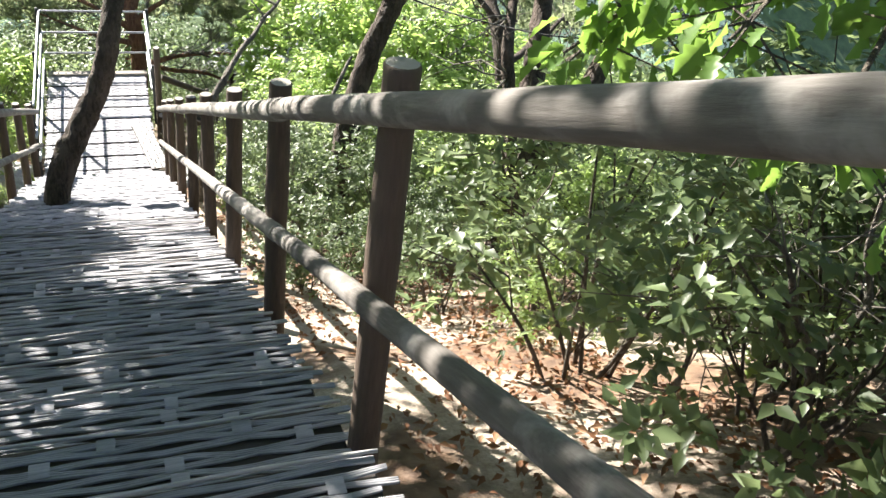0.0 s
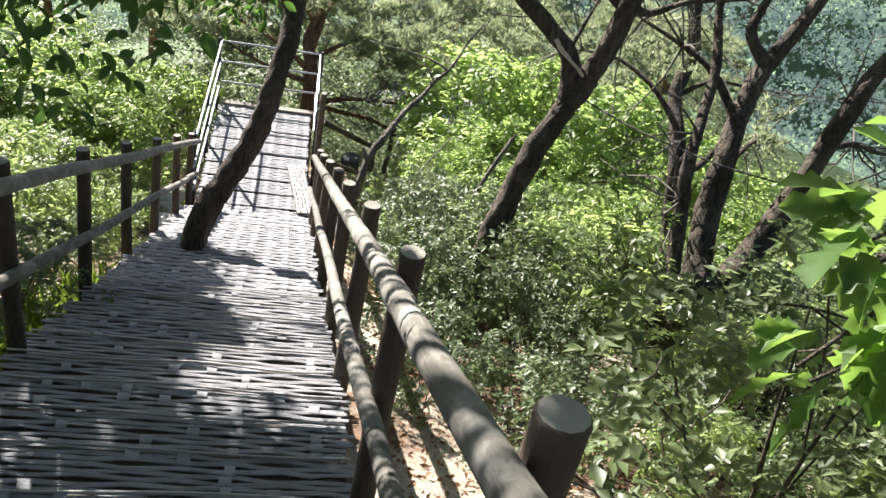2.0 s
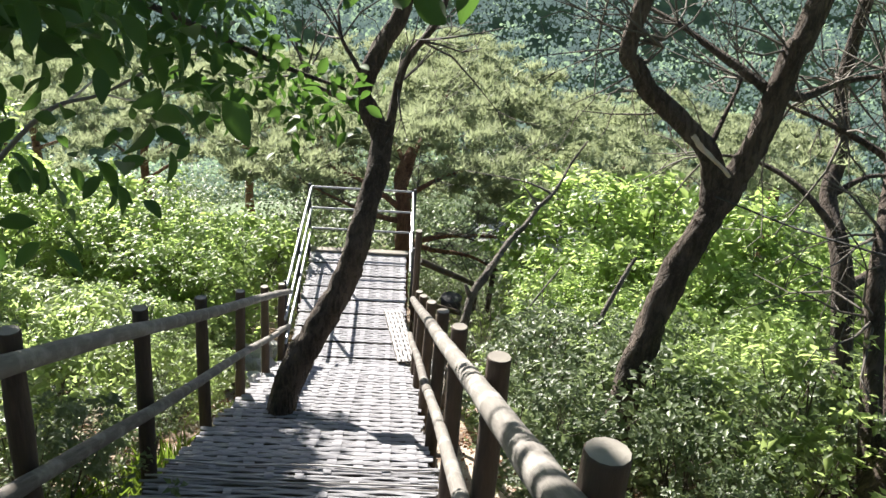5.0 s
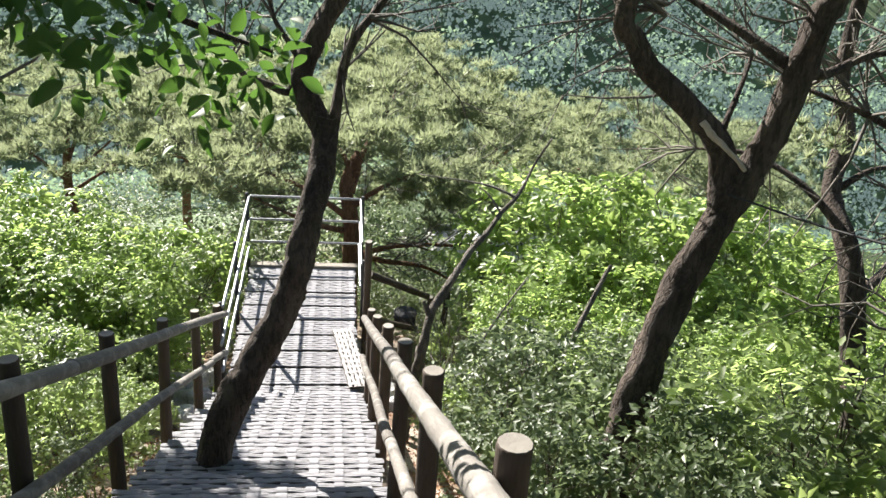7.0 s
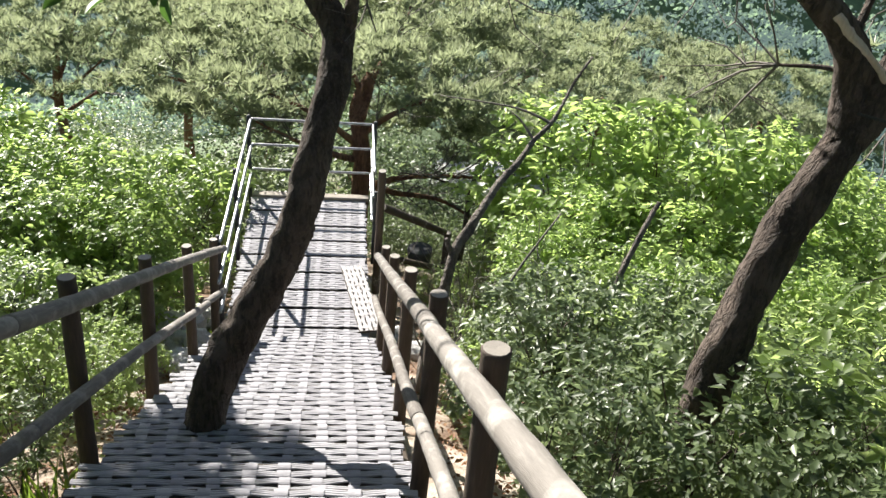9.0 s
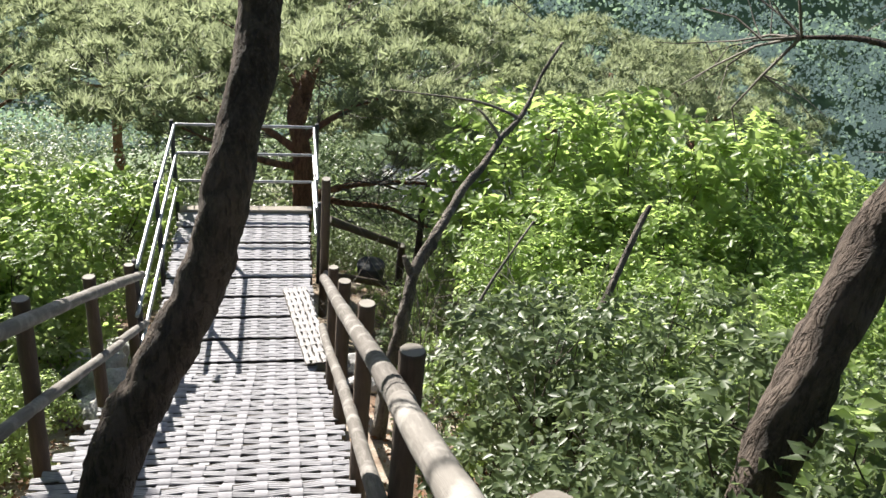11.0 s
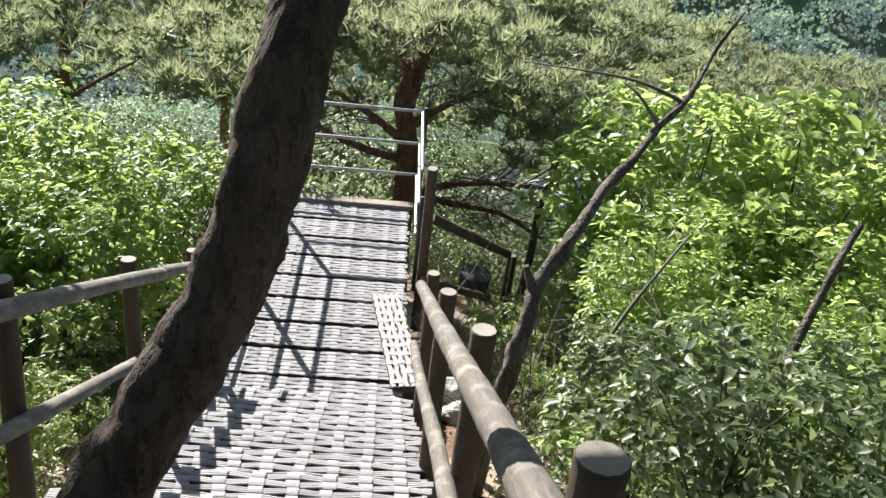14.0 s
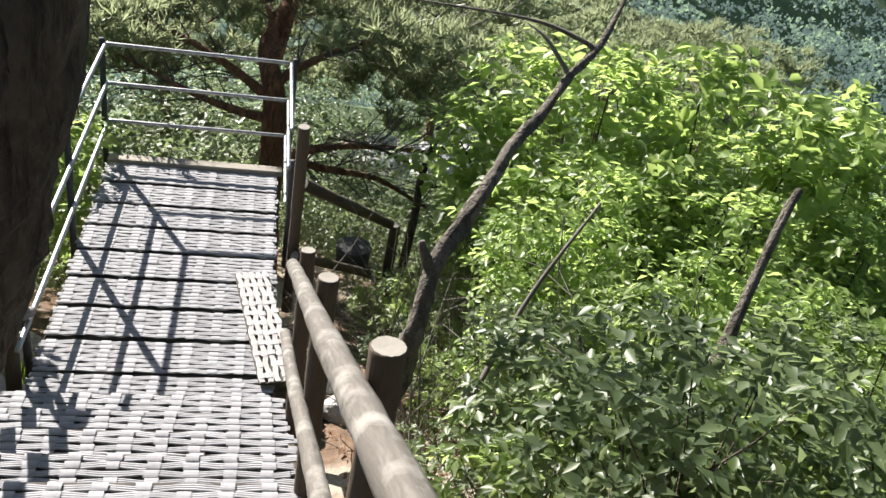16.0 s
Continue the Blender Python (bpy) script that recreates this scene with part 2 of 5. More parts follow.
class Soup:
    """Gathers triangles and quads from many small shapes."""

    def __init__(self):
        self.v, self.t, self.q, self.n = [], [], [], 0

    def take(self, V, tris=None, quads=None):
        self.v.append(np.asarray(V, float))
        if tris is not None and len(tris):
            self.t.append(np.asarray(tris) + self.n)
        if quads is not None and len(quads):
            self.q.append(np.asarray(quads) + self.n)
        self.n += len(V)

    def mesh(self, name, material, smooth=False):
        return raw_mesh(name, np.concatenate(self.v), np.concatenate(self.t) if self.t else None,
                        np.concatenate(self.q) if self.q else None, (material,), None, smooth)


def spline(points, steps):
    """A smooth curve (Catmull-Rom) through the points, with any number of columns."""
    P = np.asarray(points, float)
    P = np.vstack([2 * P[0] - P[1], P, 2 * P[-1] - P[-2]])
    out = []
    for i in range(1, len(P) - 2):
        for s in np.linspace(0, 1, steps, endpoint=False):
            a, b, c, d = P[i - 1], P[i], P[i + 1], P[i + 2]
            out.append(0.5 * (2 * b + (c - a) * s + (2 * a - 5 * b + 4 * c - d) * s * s + (3 * b - a - 3 * c + d) * s ** 3))
    out.append(P[-2])
    return np.array(out)


def tube(soup, points, radii, sides=8, rough=0.0, caps=True, seed=0):
    """A tapered tube along the points, with an uneven skin when rough is given."""
    P, R = np.asarray(points, float), np.broadcast_to(radii, len(points)).astype(float)
    r = np.random.default_rng(seed)
    T = np.gradient(P, axis=0)
    T /= np.linalg.norm(T, axis=1)[:, None] + 1e-9
    up = np.array([0.0, 0.0, 1.0]) if abs(T[0, 2]) < 0.9 else np.array([1.0, 0.0, 0.0])
    U = np.cross(T[0], up)
    rows = []
    lobes = r.uniform(0, 6.28, 3)
    for i in range(len(P)):
        U = U - T[i] * (U @ T[i])
        U /= np.linalg.norm(U)
        W = np.cross(T[i], U)
        a = np.linspace(0, 2 * np.pi, sides, endpoint=False)
        k = R[i] * (1 + rough * (0.5 * np.sin(2 * a + lobes[0] + 0.4 * i) + 0.5 * np.sin(3 * a + lobes[1] - 0.7 * i) + r.normal(0, 0.35, sides)))
        rows.append(P[i] + np.cos(a)[:, None] * k[:, None] * U + np.sin(a)[:, None] * k[:, None] * W)
    V = np.concatenate(rows)
    n = len(P)
    i, j = np.meshgrid(np.arange(n - 1), np.arange(sides), indexing="ij")
    q = np.stack([i * sides + j, i * sides + (j + 1) % sides, (i + 1) * sides + (j + 1) % sides, (i + 1) * sides + j], -1).reshape(-1, 4)
    tris = []
    if caps:
        V = np.vstack([V, P[0], P[-1]])
        for k in range(sides):
            tris += [(n * sides, (k + 1) % sides, k), (n * sides + 1, (n - 1) * sides + k, (n - 1) * sides + (k + 1) % sides)]
    soup.take(V, tris, q)


def box_mesh(name, sx, sy, sz, material, bevel=0.006):
    bm = bmesh.new()
    bmesh.ops.create_cube(bm, size=1.0)
    bmesh.ops.scale(bm, vec=(sx, sy, sz), verts=bm.verts)
    if bevel:
        bmesh.ops.bevel(bm, geom=bm.edges[:], offset=bevel, segments=1, affect="EDGES")
    me = bpy.data.meshes.new(name)
    bm.to_mesh(me)
    bm.free()
    me.materials.append(material)
    return me


def unit(v):
    return v / (np.linalg.norm(v, axis=-1, keepdims=True) + 1e-9)


def leaf_soup(soup, P, D, N, size, width=0.5, fold=0.18, lobed=False):
    """Leaves with their stalk at P, pointing along D, facing N."""
    P, D = np.asarray(P, float), unit(np.asarray(D, float))
    S = unit(np.cross(D, N))
    N = np.cross(S, D)
    L = np.broadcast_to(size, len(P))[:, None]
    if lobed == "oval":
        along = [0.0, 0.14, 0.3, 0.5, 0.68, 0.84, 0.93, 1.0]
        half = [0.02, 0.27, 0.40, 0.44, 0.36, 0.20, 0.10, 0.01]
    elif lobed:
        along = [0.0, 0.2, 0.32, 0.5, 0.6, 0.78, 0.86, 1.0]
        half = [0.03, 0.36, 0.22, 0.52, 0.30, 0.42, 0.24, 0.03]
    else:
        along, half = [0.0, 0.42, 1.0], [0.0, 0.5, 0.0]
    if lobed == "six":
        side = lambda d, h, f: P + L * (d * D + h * width * S + f * fold * N)
        V = np.stack([P, side(0.25, 0.42, 0.4), side(0.65, 0.40, 0.3), P + L * (D - 0.14 * N), side(0.65, -0.40, 0.3), side(0.25, -0.42, 0.4)], 1)
        k = np.arange(len(P))[:, None] * 6
        soup.take(V.reshape(-1, 3), np.concatenate([k + [0, 1, 2], k + [0, 2, 3], k + [0, 3, 4], k + [0, 4, 5]]))
        return
    if not lobed:
        V = np.stack([P, P + L * (0.4 * D + width * 0.5 * S + fold * 0.5 * N), P + L * (D - 0.16 * N), P + L * (0.4 * D - width * 0.5 * S + fold * 0.5 * N)], 1)
        k = np.arange(len(P))[:, None] * 4
        soup.take(V.reshape(-1, 3), np.concatenate([k + [0, 1, 2], k + [0, 2, 3]]))
        return
    cols = []
    for a, h in zip(along, half):
        droop = -0.18 * a * a
        for side in (-1, 0, 1):
            cols.append(P + L * ((a + (0.06 if side else 0)) * D + side * h * width * 1.6 * S + (abs(side) * fold * h + droop) * N))
    V = np.stack(cols, 1)
    f = []
    for r in range(7):
        f += [[r * 3, r * 3 + 1, r * 3 + 4, r * 3 + 3], [r * 3 + 1, r * 3 + 2, r * 3 + 5, r * 3 + 4]]
    k = np.arange(len(P))[:, None, None] * 24
    soup.take(V.reshape(-1, 3), None, (k + np.array(f)).reshape(-1, 4))


def stair_z(y):
    return 0.568 * (5.07 - y)


def ground_z(x, y):
    """Height of the hillside."""
    x, y = np.asarray(x, float), np.asarray(y, float)
    down = np.where(y < 5.0, 0.568 * (5.07 - y), 0.04 - 0.42 * (y - 5.0))
    down = np.where(y > 60, -23.06 + 0.45 * (y - 60), down)
    down = np.where(y < -8, 7.42 + 0.45 * (-8 - y), down)
    side = np.where(x > 0.75, -0.12 * (x - 0.75), np.where(x < -0.95, 0.05 * (x + 0.95), 0))
    side = np.clip(side, -6, 6)
    lump = 0.10 * np.sin(1.3 * x + 0.7 * y) * np.sin(0.9 * y - 0.5 * x) + 0.05 * np.sin(3.1 * x + 1.0) * np.sin(2.7 * y)
    lump = np.where(np.abs(x + 0.1) < 1.0, np.minimum(lump, 0) * 0.3 - 0.06, lump)
    wide = np.where(y > 30, 3.0 * np.sin(0.06 * x + 0.5) * np.sin(0.05 * y), 0)
    return down - 0.30 + side + lump + wide


# ---------------------------------------------------------------- ground
def build_ground():
    xs = np.concatenate([np.linspace(-900, -60, 22), np.linspace(-52, -9, 22), np.linspace(-8, 8, 81), np.linspace(9, 52, 22), np.linspace(60, 900, 22)])
    ys = np.concatenate([np.linspace(-900, -60, 15), np.linspace(-50, -9, 15), np.linspace(-8, 14, 111), np.linspace(15, 60, 31), np.linspace(66, 240, 30), np.linspace(300, 1500, 12)])
    X, Y = np.meshgrid(xs, ys)
    Z = ground_z(X, Y)
    Z = np.where(Y > 240, 48 + 0.12 * (Y - 240), Z)
    Z = np.where(Y < -60, np.minimum(Z, 45 + 0.05 * (-60 - Y)), Z)
    n, k = X.shape
    i, j = np.meshgrid(np.arange(n - 1), np.arange(k - 1), indexing="ij")
    q = np.stack([i * k + j, i * k + j + 1, (i + 1) * k + j + 1, (i + 1) * k + j], -1).reshape(-1, 4)
    me = raw_mesh("ground", np.stack([X, Y, Z], -1).reshape(-1, 3), None, q, (M_GROUND,), None, True)
    thing("ground", "steep forest floor of pale sandy soil and brown leaf litter", "ground", kind="structure", mesh=me)


build_ground()

# ---------------------------------------------------------------- woven walkway
PITCH, COL = 0.0457, 0.162


def strip_mesh(name, half, odd, material, seed, pitch=PITCH, col=COL, gap=0.46, solid=0.40, wave=0.0012, rough=1.0):
    """One flat strip across the walk. It runs level under each lengthwise band and slants up or down
    to its neighbour between two bands, so that wedge-shaped slits stay open there."""
    r = np.random.default_rng(seed)
    k = int(half / col) + 1
    x, y = [], []
    for c in range(-k, k + 1):
        side = (1 if (c + odd) % 2 else -1) * pitch * gap / 4 * r.uniform(0.75, 1.2)
        for u in (-solid / 2, solid / 2):
            x.append((c + u) * col + r.normal(0, 0.004))
            y.append(side + r.normal(0, 0.0006 * rough))
    x, y = np.array(x), np.array(y)
    inside = np.abs(x) < half
    xs = np.concatenate([[-half], x[inside], [half]])
    y = np.interp(xs, x, y) + wave * np.sin(xs * r.uniform(3, 7) + r.uniform(0, 6))
    n = len(xs)
    z = r.normal(0, 0.0006 * rough, n)
    h = pitch * (1 - gap / 2) / 2 * (1 + r.normal(0, 0.04 * rough, n))
    tilt = r.normal(0, 0.0009 * rough, n)
    rows = []
    for f, dz in ((-1.0, -0.0055), (-0.9, 0.0), (-0.36, 0.0006), (-0.30, -0.0016), (-0.24, 0.0004), (0.30, 0.0006), (0.36, -0.0016), (0.42, 0.0004), (0.92, 0.0), (1.0, -0.0055)):
        rows.append(np.stack([xs, y + f * h, z + dz + f * tilt], 1))
    m = len(rows)
    a, i = np.meshgrid(np.arange(m - 1), np.arange(n - 1), indexing="ij")
    q = np.stack([(a + 1) * n + i, (a + 1) * n + i + 1, a * n + i + 1, a * n + i], -1).reshape(-1, 4)
    return raw_mesh(name, np.concatenate(rows), None, q, (material,))


def band_mesh(name, half, length, rows, material, seed, col=COL, width=0.062, lost=0.06):
    """Flat lengthwise bands that lie over the strips of one panel, one short tuck for each row."""
    r = np.random.default_rng(seed)
    s = Soup()
    k = int(half / col)
    pitch = length / rows
    for c in range(-k, k + 1):
        for i in range(rows):
            if r.random() < lost:
                continue
            y0 = -length / 2 + i * pitch + r.normal(0, 0.001)
            y1 = y0 + pitch * r.uniform(0.93, 1.0)
            x0 = c * col + r.normal(0, 0.004)
            w0, w1 = width / 2 * r.uniform(0.8, 1.15), width / 2 * r.uniform(0.8, 1.15)
            e = [0.0, 0.0022 + r.normal(0, 0.0004), 0.0018 + r.normal(0, 0.0004), -0.001]
            ys = [y0, y0 + 0.004, y1 - 0.004, y1]
            V = [(x0 + sx * w, yy, zz) for yy, zz in zip(ys, e) for sx, w in ((-1, w0), (1, w1))]
            s.take(V, None, [(0, 1, 3, 2), (2, 3, 5, 4), (4, 5, 7, 6)])
    return s.mesh(name, material)


STRIPS = [[strip_mesh("strip", 0.775 + 0.012 * (s - 2), p, M_STRIP, 10 * p + s) for s in range(5)] for p in range(2)]
UPPER = [[strip_mesh("strip", 0.775 + 0.012 * (s - 2), p, M_STRIP, 20 + 10 * p + s, 0.0267, gap=0.62, solid=0.34, wave=0.0040, rough=1.6) for s in range(5)] for p in range(2)]
DECK_STRIPS = [[strip_mesh("strip", 0.70 + 0.006 * (s - 2), p, M_STRIP, 40 + 10 * p + s) for s in range(5)] for p in range(2)]
RUN, RISE = 0.32, 0.182
TREAD = box_mesh("tread", 1.5, RUN + 0.03, 0.04, M_PLANK)
RISER = box_mesh("riser", 1.46, 0.03, RISE - 0.045, M_PLANK)
MID = -0.095

stairs = thing("staircase", "long outdoor staircase covered with woven grey matting", "staircase", pose(MID, 0, 0))
rnd = random.Random(3)
ROWS = 7
BANDS = [band_mesh("webbing", 0.78, ROWS * PITCH, ROWS, M_BAND, 90 + i) for i in range(3)]
WORN = [band_mesh("webbing", 0.78, ROWS * PITCH, ROWS, M_BAND, 85 + i, width=0.046, lost=0.72) for i in range(3)]


for k in range(1, 40):
    y1 = 5.23 - RUN * k
    z = RISE * k
    step = put_part("step", TREAD, stairs, m=pose(0, y1 - RUN / 2 - 0.01, z - 0.042, rnd.uniform(-0.6, 0.6), rnd.uniform(-0.3, 0.3), rnd.uniform(-0.3, 0.3)))
    put_part("riser", RISER, step, m=pose(0, RUN / 2 - 0.02, -RISE / 2))
    tagged(put_part("webbing", (BANDS if k < 15 else WORN)[k % 3], step, m=pose(0, 0, 0.038)), kind="stuff")
    if k >= 15:
        cord = Soup()
        cx = np.linspace(-0.76, 0.76, 24)
        tube(cord, np.stack([cx, RUN / 2 + 0.004 + 0.009 * np.sin(cx * rnd.uniform(3, 8) + rnd.uniform(0, 6)), 0.044 + 0.004 * np.sin(cx * rnd.uniform(4, 9))], 1), 0.0058, 6, 0.12, True, k)
        put_part("cord", cord.mesh("cord", M_PALE, True), step)
    rows = ROWS if k < 15 else 12
    gap = ROWS * PITCH / rows
    for i in range(rows):
        m = pose(rnd.uniform(-0.015, 0.015), (i + 0.5 - rows / 2) * gap + rnd.uniform(-0.002, 0.002), 0.036 + rnd.uniform(-0.0012, 0.0012) - (0.004 if i == rows - 1 else 0),
                 rnd.uniform(-2, 2), 0, rnd.uniform(-0.25, 0.25) * (1 if k < 15 else 2.4))
        put_part("strip", (STRIPS if k < 15 else UPPER)[(i + k) % 2][rnd.randrange(5)], step, m=m)
# side stringers
for sx in (-0.79, 0.76):
    s = Soup()
    pts = [(sx, 5.0, stair_z(5.0) - 0.20), (sx, -7.2, stair_z(-7.2) - 0.20)]
    tube(s, pts, [0.075, 0.075], 8)
    put_part("stringer", s.mesh("stringer", M_POST, True), stairs)

# level platform past the foot of the stairs
deck = thing("platform", "level wooden platform with panels of woven grey matting", "platform", pose(MID, 0, 0))
DECK_BANDS = {n: band_mesh("webbing", 0.70, n * 0.0415, n, M_BAND, 95) for n in (7, 8)}
for p in range(9):
    y0 = 4.92 + 0.36 * (p > 0) + 0.3285 * max(p - 1, 0)
    n = 8 if p == 0 else 7
    length = n * 0.0415
    panel = put_part("panel", box_mesh("panel", 1.40, length + 0.01, 0.03, M_PLANK), deck, m=pose(0, y0 + length / 2, -0.042, rnd.uniform(-0.5, 0.5), rnd.uniform(-0.4, 0.4), rnd.uniform(-0.4, 0.4)))
    tagged(put_part("webbing", DECK_BANDS[n], panel, m=pose(0, 0, 0.036)), kind="stuff")
    for i in range(n):
        put_part("strip", DECK_STRIPS[i % 2][rnd.randrange(5)], panel,
                 m=pose(rnd.uniform(-0.01, 0.01), -length / 2 + (i + 0.5) * 0.0415 + rnd.uniform(-0.0012, 0.0012), 0.034 + rnd.uniform(-0.001, 0.001), rnd.uniform(-2.5, 2.5), 0, rnd.uniform(-0.12, 0.12)))
for sx in (-0.62, 0.0, 0.60):
    put_part("joist", box_mesh("joist", 0.09, 3.0, 0.12, M_POST), deck, m=pose(sx, 6.42, -0.115))
put_part("edge_board", box_mesh("edge_board", 1.44, 0.11, 0.05, M_EDGE, 0.008), deck, "pale sawn edge board", pose(0.02, 7.93, 0.0, 0, 0, 0))
for sx in (-0.6, 0.6):
    for yy in (5.2, 7.8):
        top, low = -0.17, float(ground_z(sx + MID, yy)) - 0.3
        s = Soup()
        tube(s, [(sx, yy, low), (sx, yy, top)], [0.06, 0.06], 8)
        put_part("support_post", s.mesh("support_post", M_POST, True), deck)

# loose strip of paler matting, lying askew on the platform
runner = thing("mat_runner", "narrow pale woven mat runner lying askew on the platform", "mat", pose(0.535, 5.76, 0.03, 0, 0, 10))
put_part("backing", box_mesh("backing", 0.235, 1.16, 0.014, M_PLANK, 0.003), runner, m=pose(0, 0, -0.012))
RUNNER = [strip_mesh("strip", 0.58, i, M_PALE, 70 + i, 0.046, 0.105, 0.50, 0.42) for i in range(2)]
tagged(put_part("webbing", band_mesh("webbing", 0.57, 0.23, 5, M_PALE, 76, 0.105, 0.046, 0.1), runner, m=pose(0, 0, 0.0085, 0, 0, 90)), kind="stuff")
for i in range(5):
    put_part("strip", RUNNER[i % 2], runner, m=pose(-0.092 + i * 0.046, rnd.uniform(-0.006, 0.006), 0.008, 0, 0, 90 + rnd.uniform(-0.3, 0.3)))


# ---------------------------------------------------------------- log railings
def log_mesh(name, length, r0, r1, material, seed, knots=True, cut=None):
    """A log along z from 0 to length with slight swellings and chamfered ends."""
    r = np.random.default_rng(seed)
    n = max(6, int(length / 0.12))
    z = np.concatenate([[0, 0.006], np.linspace(0.03, length - 0.03, n), [length - 0.006, length]])
    R = np.interp(z, [0, length], [r0, r1]) * (1 + (r.normal(0, 0.025, len(z)) if knots else 0))
    R[0] *= 0.93
    R[-1] *= 0.93
    bend = 0.006 * np.sin(z * r.uniform(1.2, 2.2) + r.uniform(0, 6))
    s = Soup()
    tube(s, np.stack([bend, 0.7 * bend, z], 1), R, 12, 0.012, True, seed)
    me = s.mesh(name, material, True)
    if cut is not None:
        me.materials.append(cut)
        n_t = sum(len(a) for a in s.t)
        idx = np.zeros(len(me.polygons), np.int32)
        idx[:n_t] = 1
        me.polygons.foreach_set("material_index", idx)
        sm = np.ones(len(me.polygons), bool)
        sm[:n_t] = False
        me.polygons.foreach_set("use_smooth", sm)
    return me


def place_between(a, b):
    a, b = Vector(a), Vector(b)
    return Matrix.Translation(a) @ (b - a).to_track_quat("Z", "Y").to_matrix().to_4x4()


POSTS = [log_mesh("post", 1.42, 0.044, 0.040, M_POST, 100 + i, cut=M_CUT) for i in range(5)]


def log_fence(name, label, x, tops, lean, rail_x, ends, rng_seed):
    """Railing of log posts with two long rails on their inner side."""
    ob = thing(name, label, "railing", pose(x, 0, 0))
    r = random.Random(rng_seed)
    for i, (y, z) in enumerate(tops):
        top = Vector((0, y, z))
        base = top - Vector((r.uniform(-0.015, 0.015), lean + r.uniform(-0.02, 0.02), 1.42))
        put_part("post", POSTS[(i + rng_seed) % 5], ob, m=place_between(base, top))
    for k, (drop, rad) in enumerate(((0.115, 0.0375), (0.60, 0.032))):
        ya, yb = ends[k]
        cuts = [ya]
        step = 3.6
        while cuts[-1] + step < yb - 1.0:
            cuts.append(cuts[-1] + step)
        cuts.append(yb)
        for c, (a, b) in enumerate(zip(cuts, cuts[1:])):
            za, zb = (4.0 - 0.569 * a - drop, 4.0 - 0.569 * b - drop)
            pa, pb = Vector((rail_x, a, za)), Vector((rail_x, b, zb))
            put_part("rail", log_mesh("rail", (pb - pa).length, rad * (0.84 if c == 0 else 1), rad * (0.90 if c == 0 else 0.95), M_RAIL, rng_seed * 50 + k * 10 + c, cut=M_CUT), ob, m=place_between(pa, pb))
    return ob


line = lambda y: 3.998 - 0.569 * y
RIGHT = [(4.857 - 1.187 * i, line(4.857 - 1.187 * i)) for i in range(8)] + [(-5.15, line(-5.15)), (-6.3, line(-6.3))]
LEFT = [(5.35 - 1.252 * i, line(5.35 - 1.252 * i)) for i in range(10)]
log_fence("log_railing", "dark log posts with two weathered grey rails beside the stairs", 0.700, RIGHT, 0.13, -0.064, ((-6.2, 4.98), (-6.2, 5.05)), 1)
log_fence("log_railing", "dark log posts with two weathered grey rails beside the stairs", -0.870, LEFT, 0.15, 0.068, ((-6.4, 5.42), (-6.4, 5.42)), 2)

tall = thing("log_post", "tall dark log post standing at the edge of the platform", "post", pose(0.73, 6.62, -0.6))
put_part("shaft", log_mesh("post", 1.69, 0.046, 0.042, M_POST, 140, cut=M_CUT), tall, m=place_between((0.0, 0.12, 0), (-0.01, -0.02, 1.69)))

# side flight that drops away past the platform
brace = thing("log_railing", "short dark log railing running down from the platform", "railing", pose(0, 0, 0))
put_part("rail", log_mesh("rail", 1.25, 0.045, 0.042, M_POST, 150, cut=M_CUT), brace, m=place_between((0.76, 6.72, 0.58), (1.66, 7.44, -0.20)))
put_part("post", log_mesh("post", 1.1, 0.05, 0.046, M_POST, 151, cut=M_CUT), brace, m=place_between((1.62, 7.50, -1.25), (1.62, 7.43, -0.16)))
put_part("rail", log_mesh("rail", 1.35, 0.04, 0.038, M_POST, 152, cut=M_CUT), brace, m=place_between((0.74, 6.6, 0.02), (1.62, 7.42, -0.72)))


# ---------------------------------------------------------------- steel railing
def pipe(name, a, b, r, parent, label=""):
    s = Soup()
    a, b = np.array(a, float), np.array(b, float)
    tube(s, [a, a + (b - a) * 0.02, a + (b - a) * 0.98, b], [r * 0.9, r, r, r * 0.9], 10)
    return put_part(name, s.mesh(name, M_METAL, True), parent, label)


steel = thing("steel_railing", "grey galvanised pipe railing round the end of the platform", "railing", pose(0, 0, 0))
XL, XR, YF = -0.81, 0.655, 8.08
for z in (0.945, 0.61, 0.275):
    pipe("side_rail", (XL, 5.12 + (0.2 if z > 0.9 else 0), z - 0.01), (XL, YF, z), 0.017, steel)
    pipe("cross_rail", (XL, YF, z + 0.004), (XR, YF, z + 0.004), 0.016, steel)
    pipe("side_rail", (XR, 6.83 + 0.05 * (0.945 - z) / 0.335, z - 0.006), (XR, YF, z), 0.016, steel)
for a, b in (((XL - 0.035, YF + 0.02, -0.35), (XL - 0.03, YF + 0.02, 0.985)), ((XL - 0.035, 6.74, -0.35), (XL - 0.03, 6.74, 0.96)), ((XL - 0.035, 5.42, -0.3), (XL - 0.03, 5.40, 0.95)),
             ((XR + 0.035, YF + 0.02, -0.35), (XR + 0.03, YF + 0.02, 0.98)), ((XR + 0.035, 6.98, -0.35), (XR + 0.03, 6.98, 0.62))):
    p = pipe("upright", a, b, 0.024, steel, "dark steel upright")
    p.data.materials.clear()
    p.data.materials.append(M_BUCKET)


# ---------------------------------------------------------------- trees
def limb(parent, name, points, r0, r1, material, seed, sides=10, steps=6, rough=0.10):
    """A curved, tapered limb through the points."""
    C = spline(points, steps)
    R = np.linspace(0, 1, len(C))
    s = Soup()
    tube(s, C, r0 + (r1 - r0) * R ** 0.9, sides, rough, True, seed)
    return put_part(name, s.mesh(name, material, True), parent)


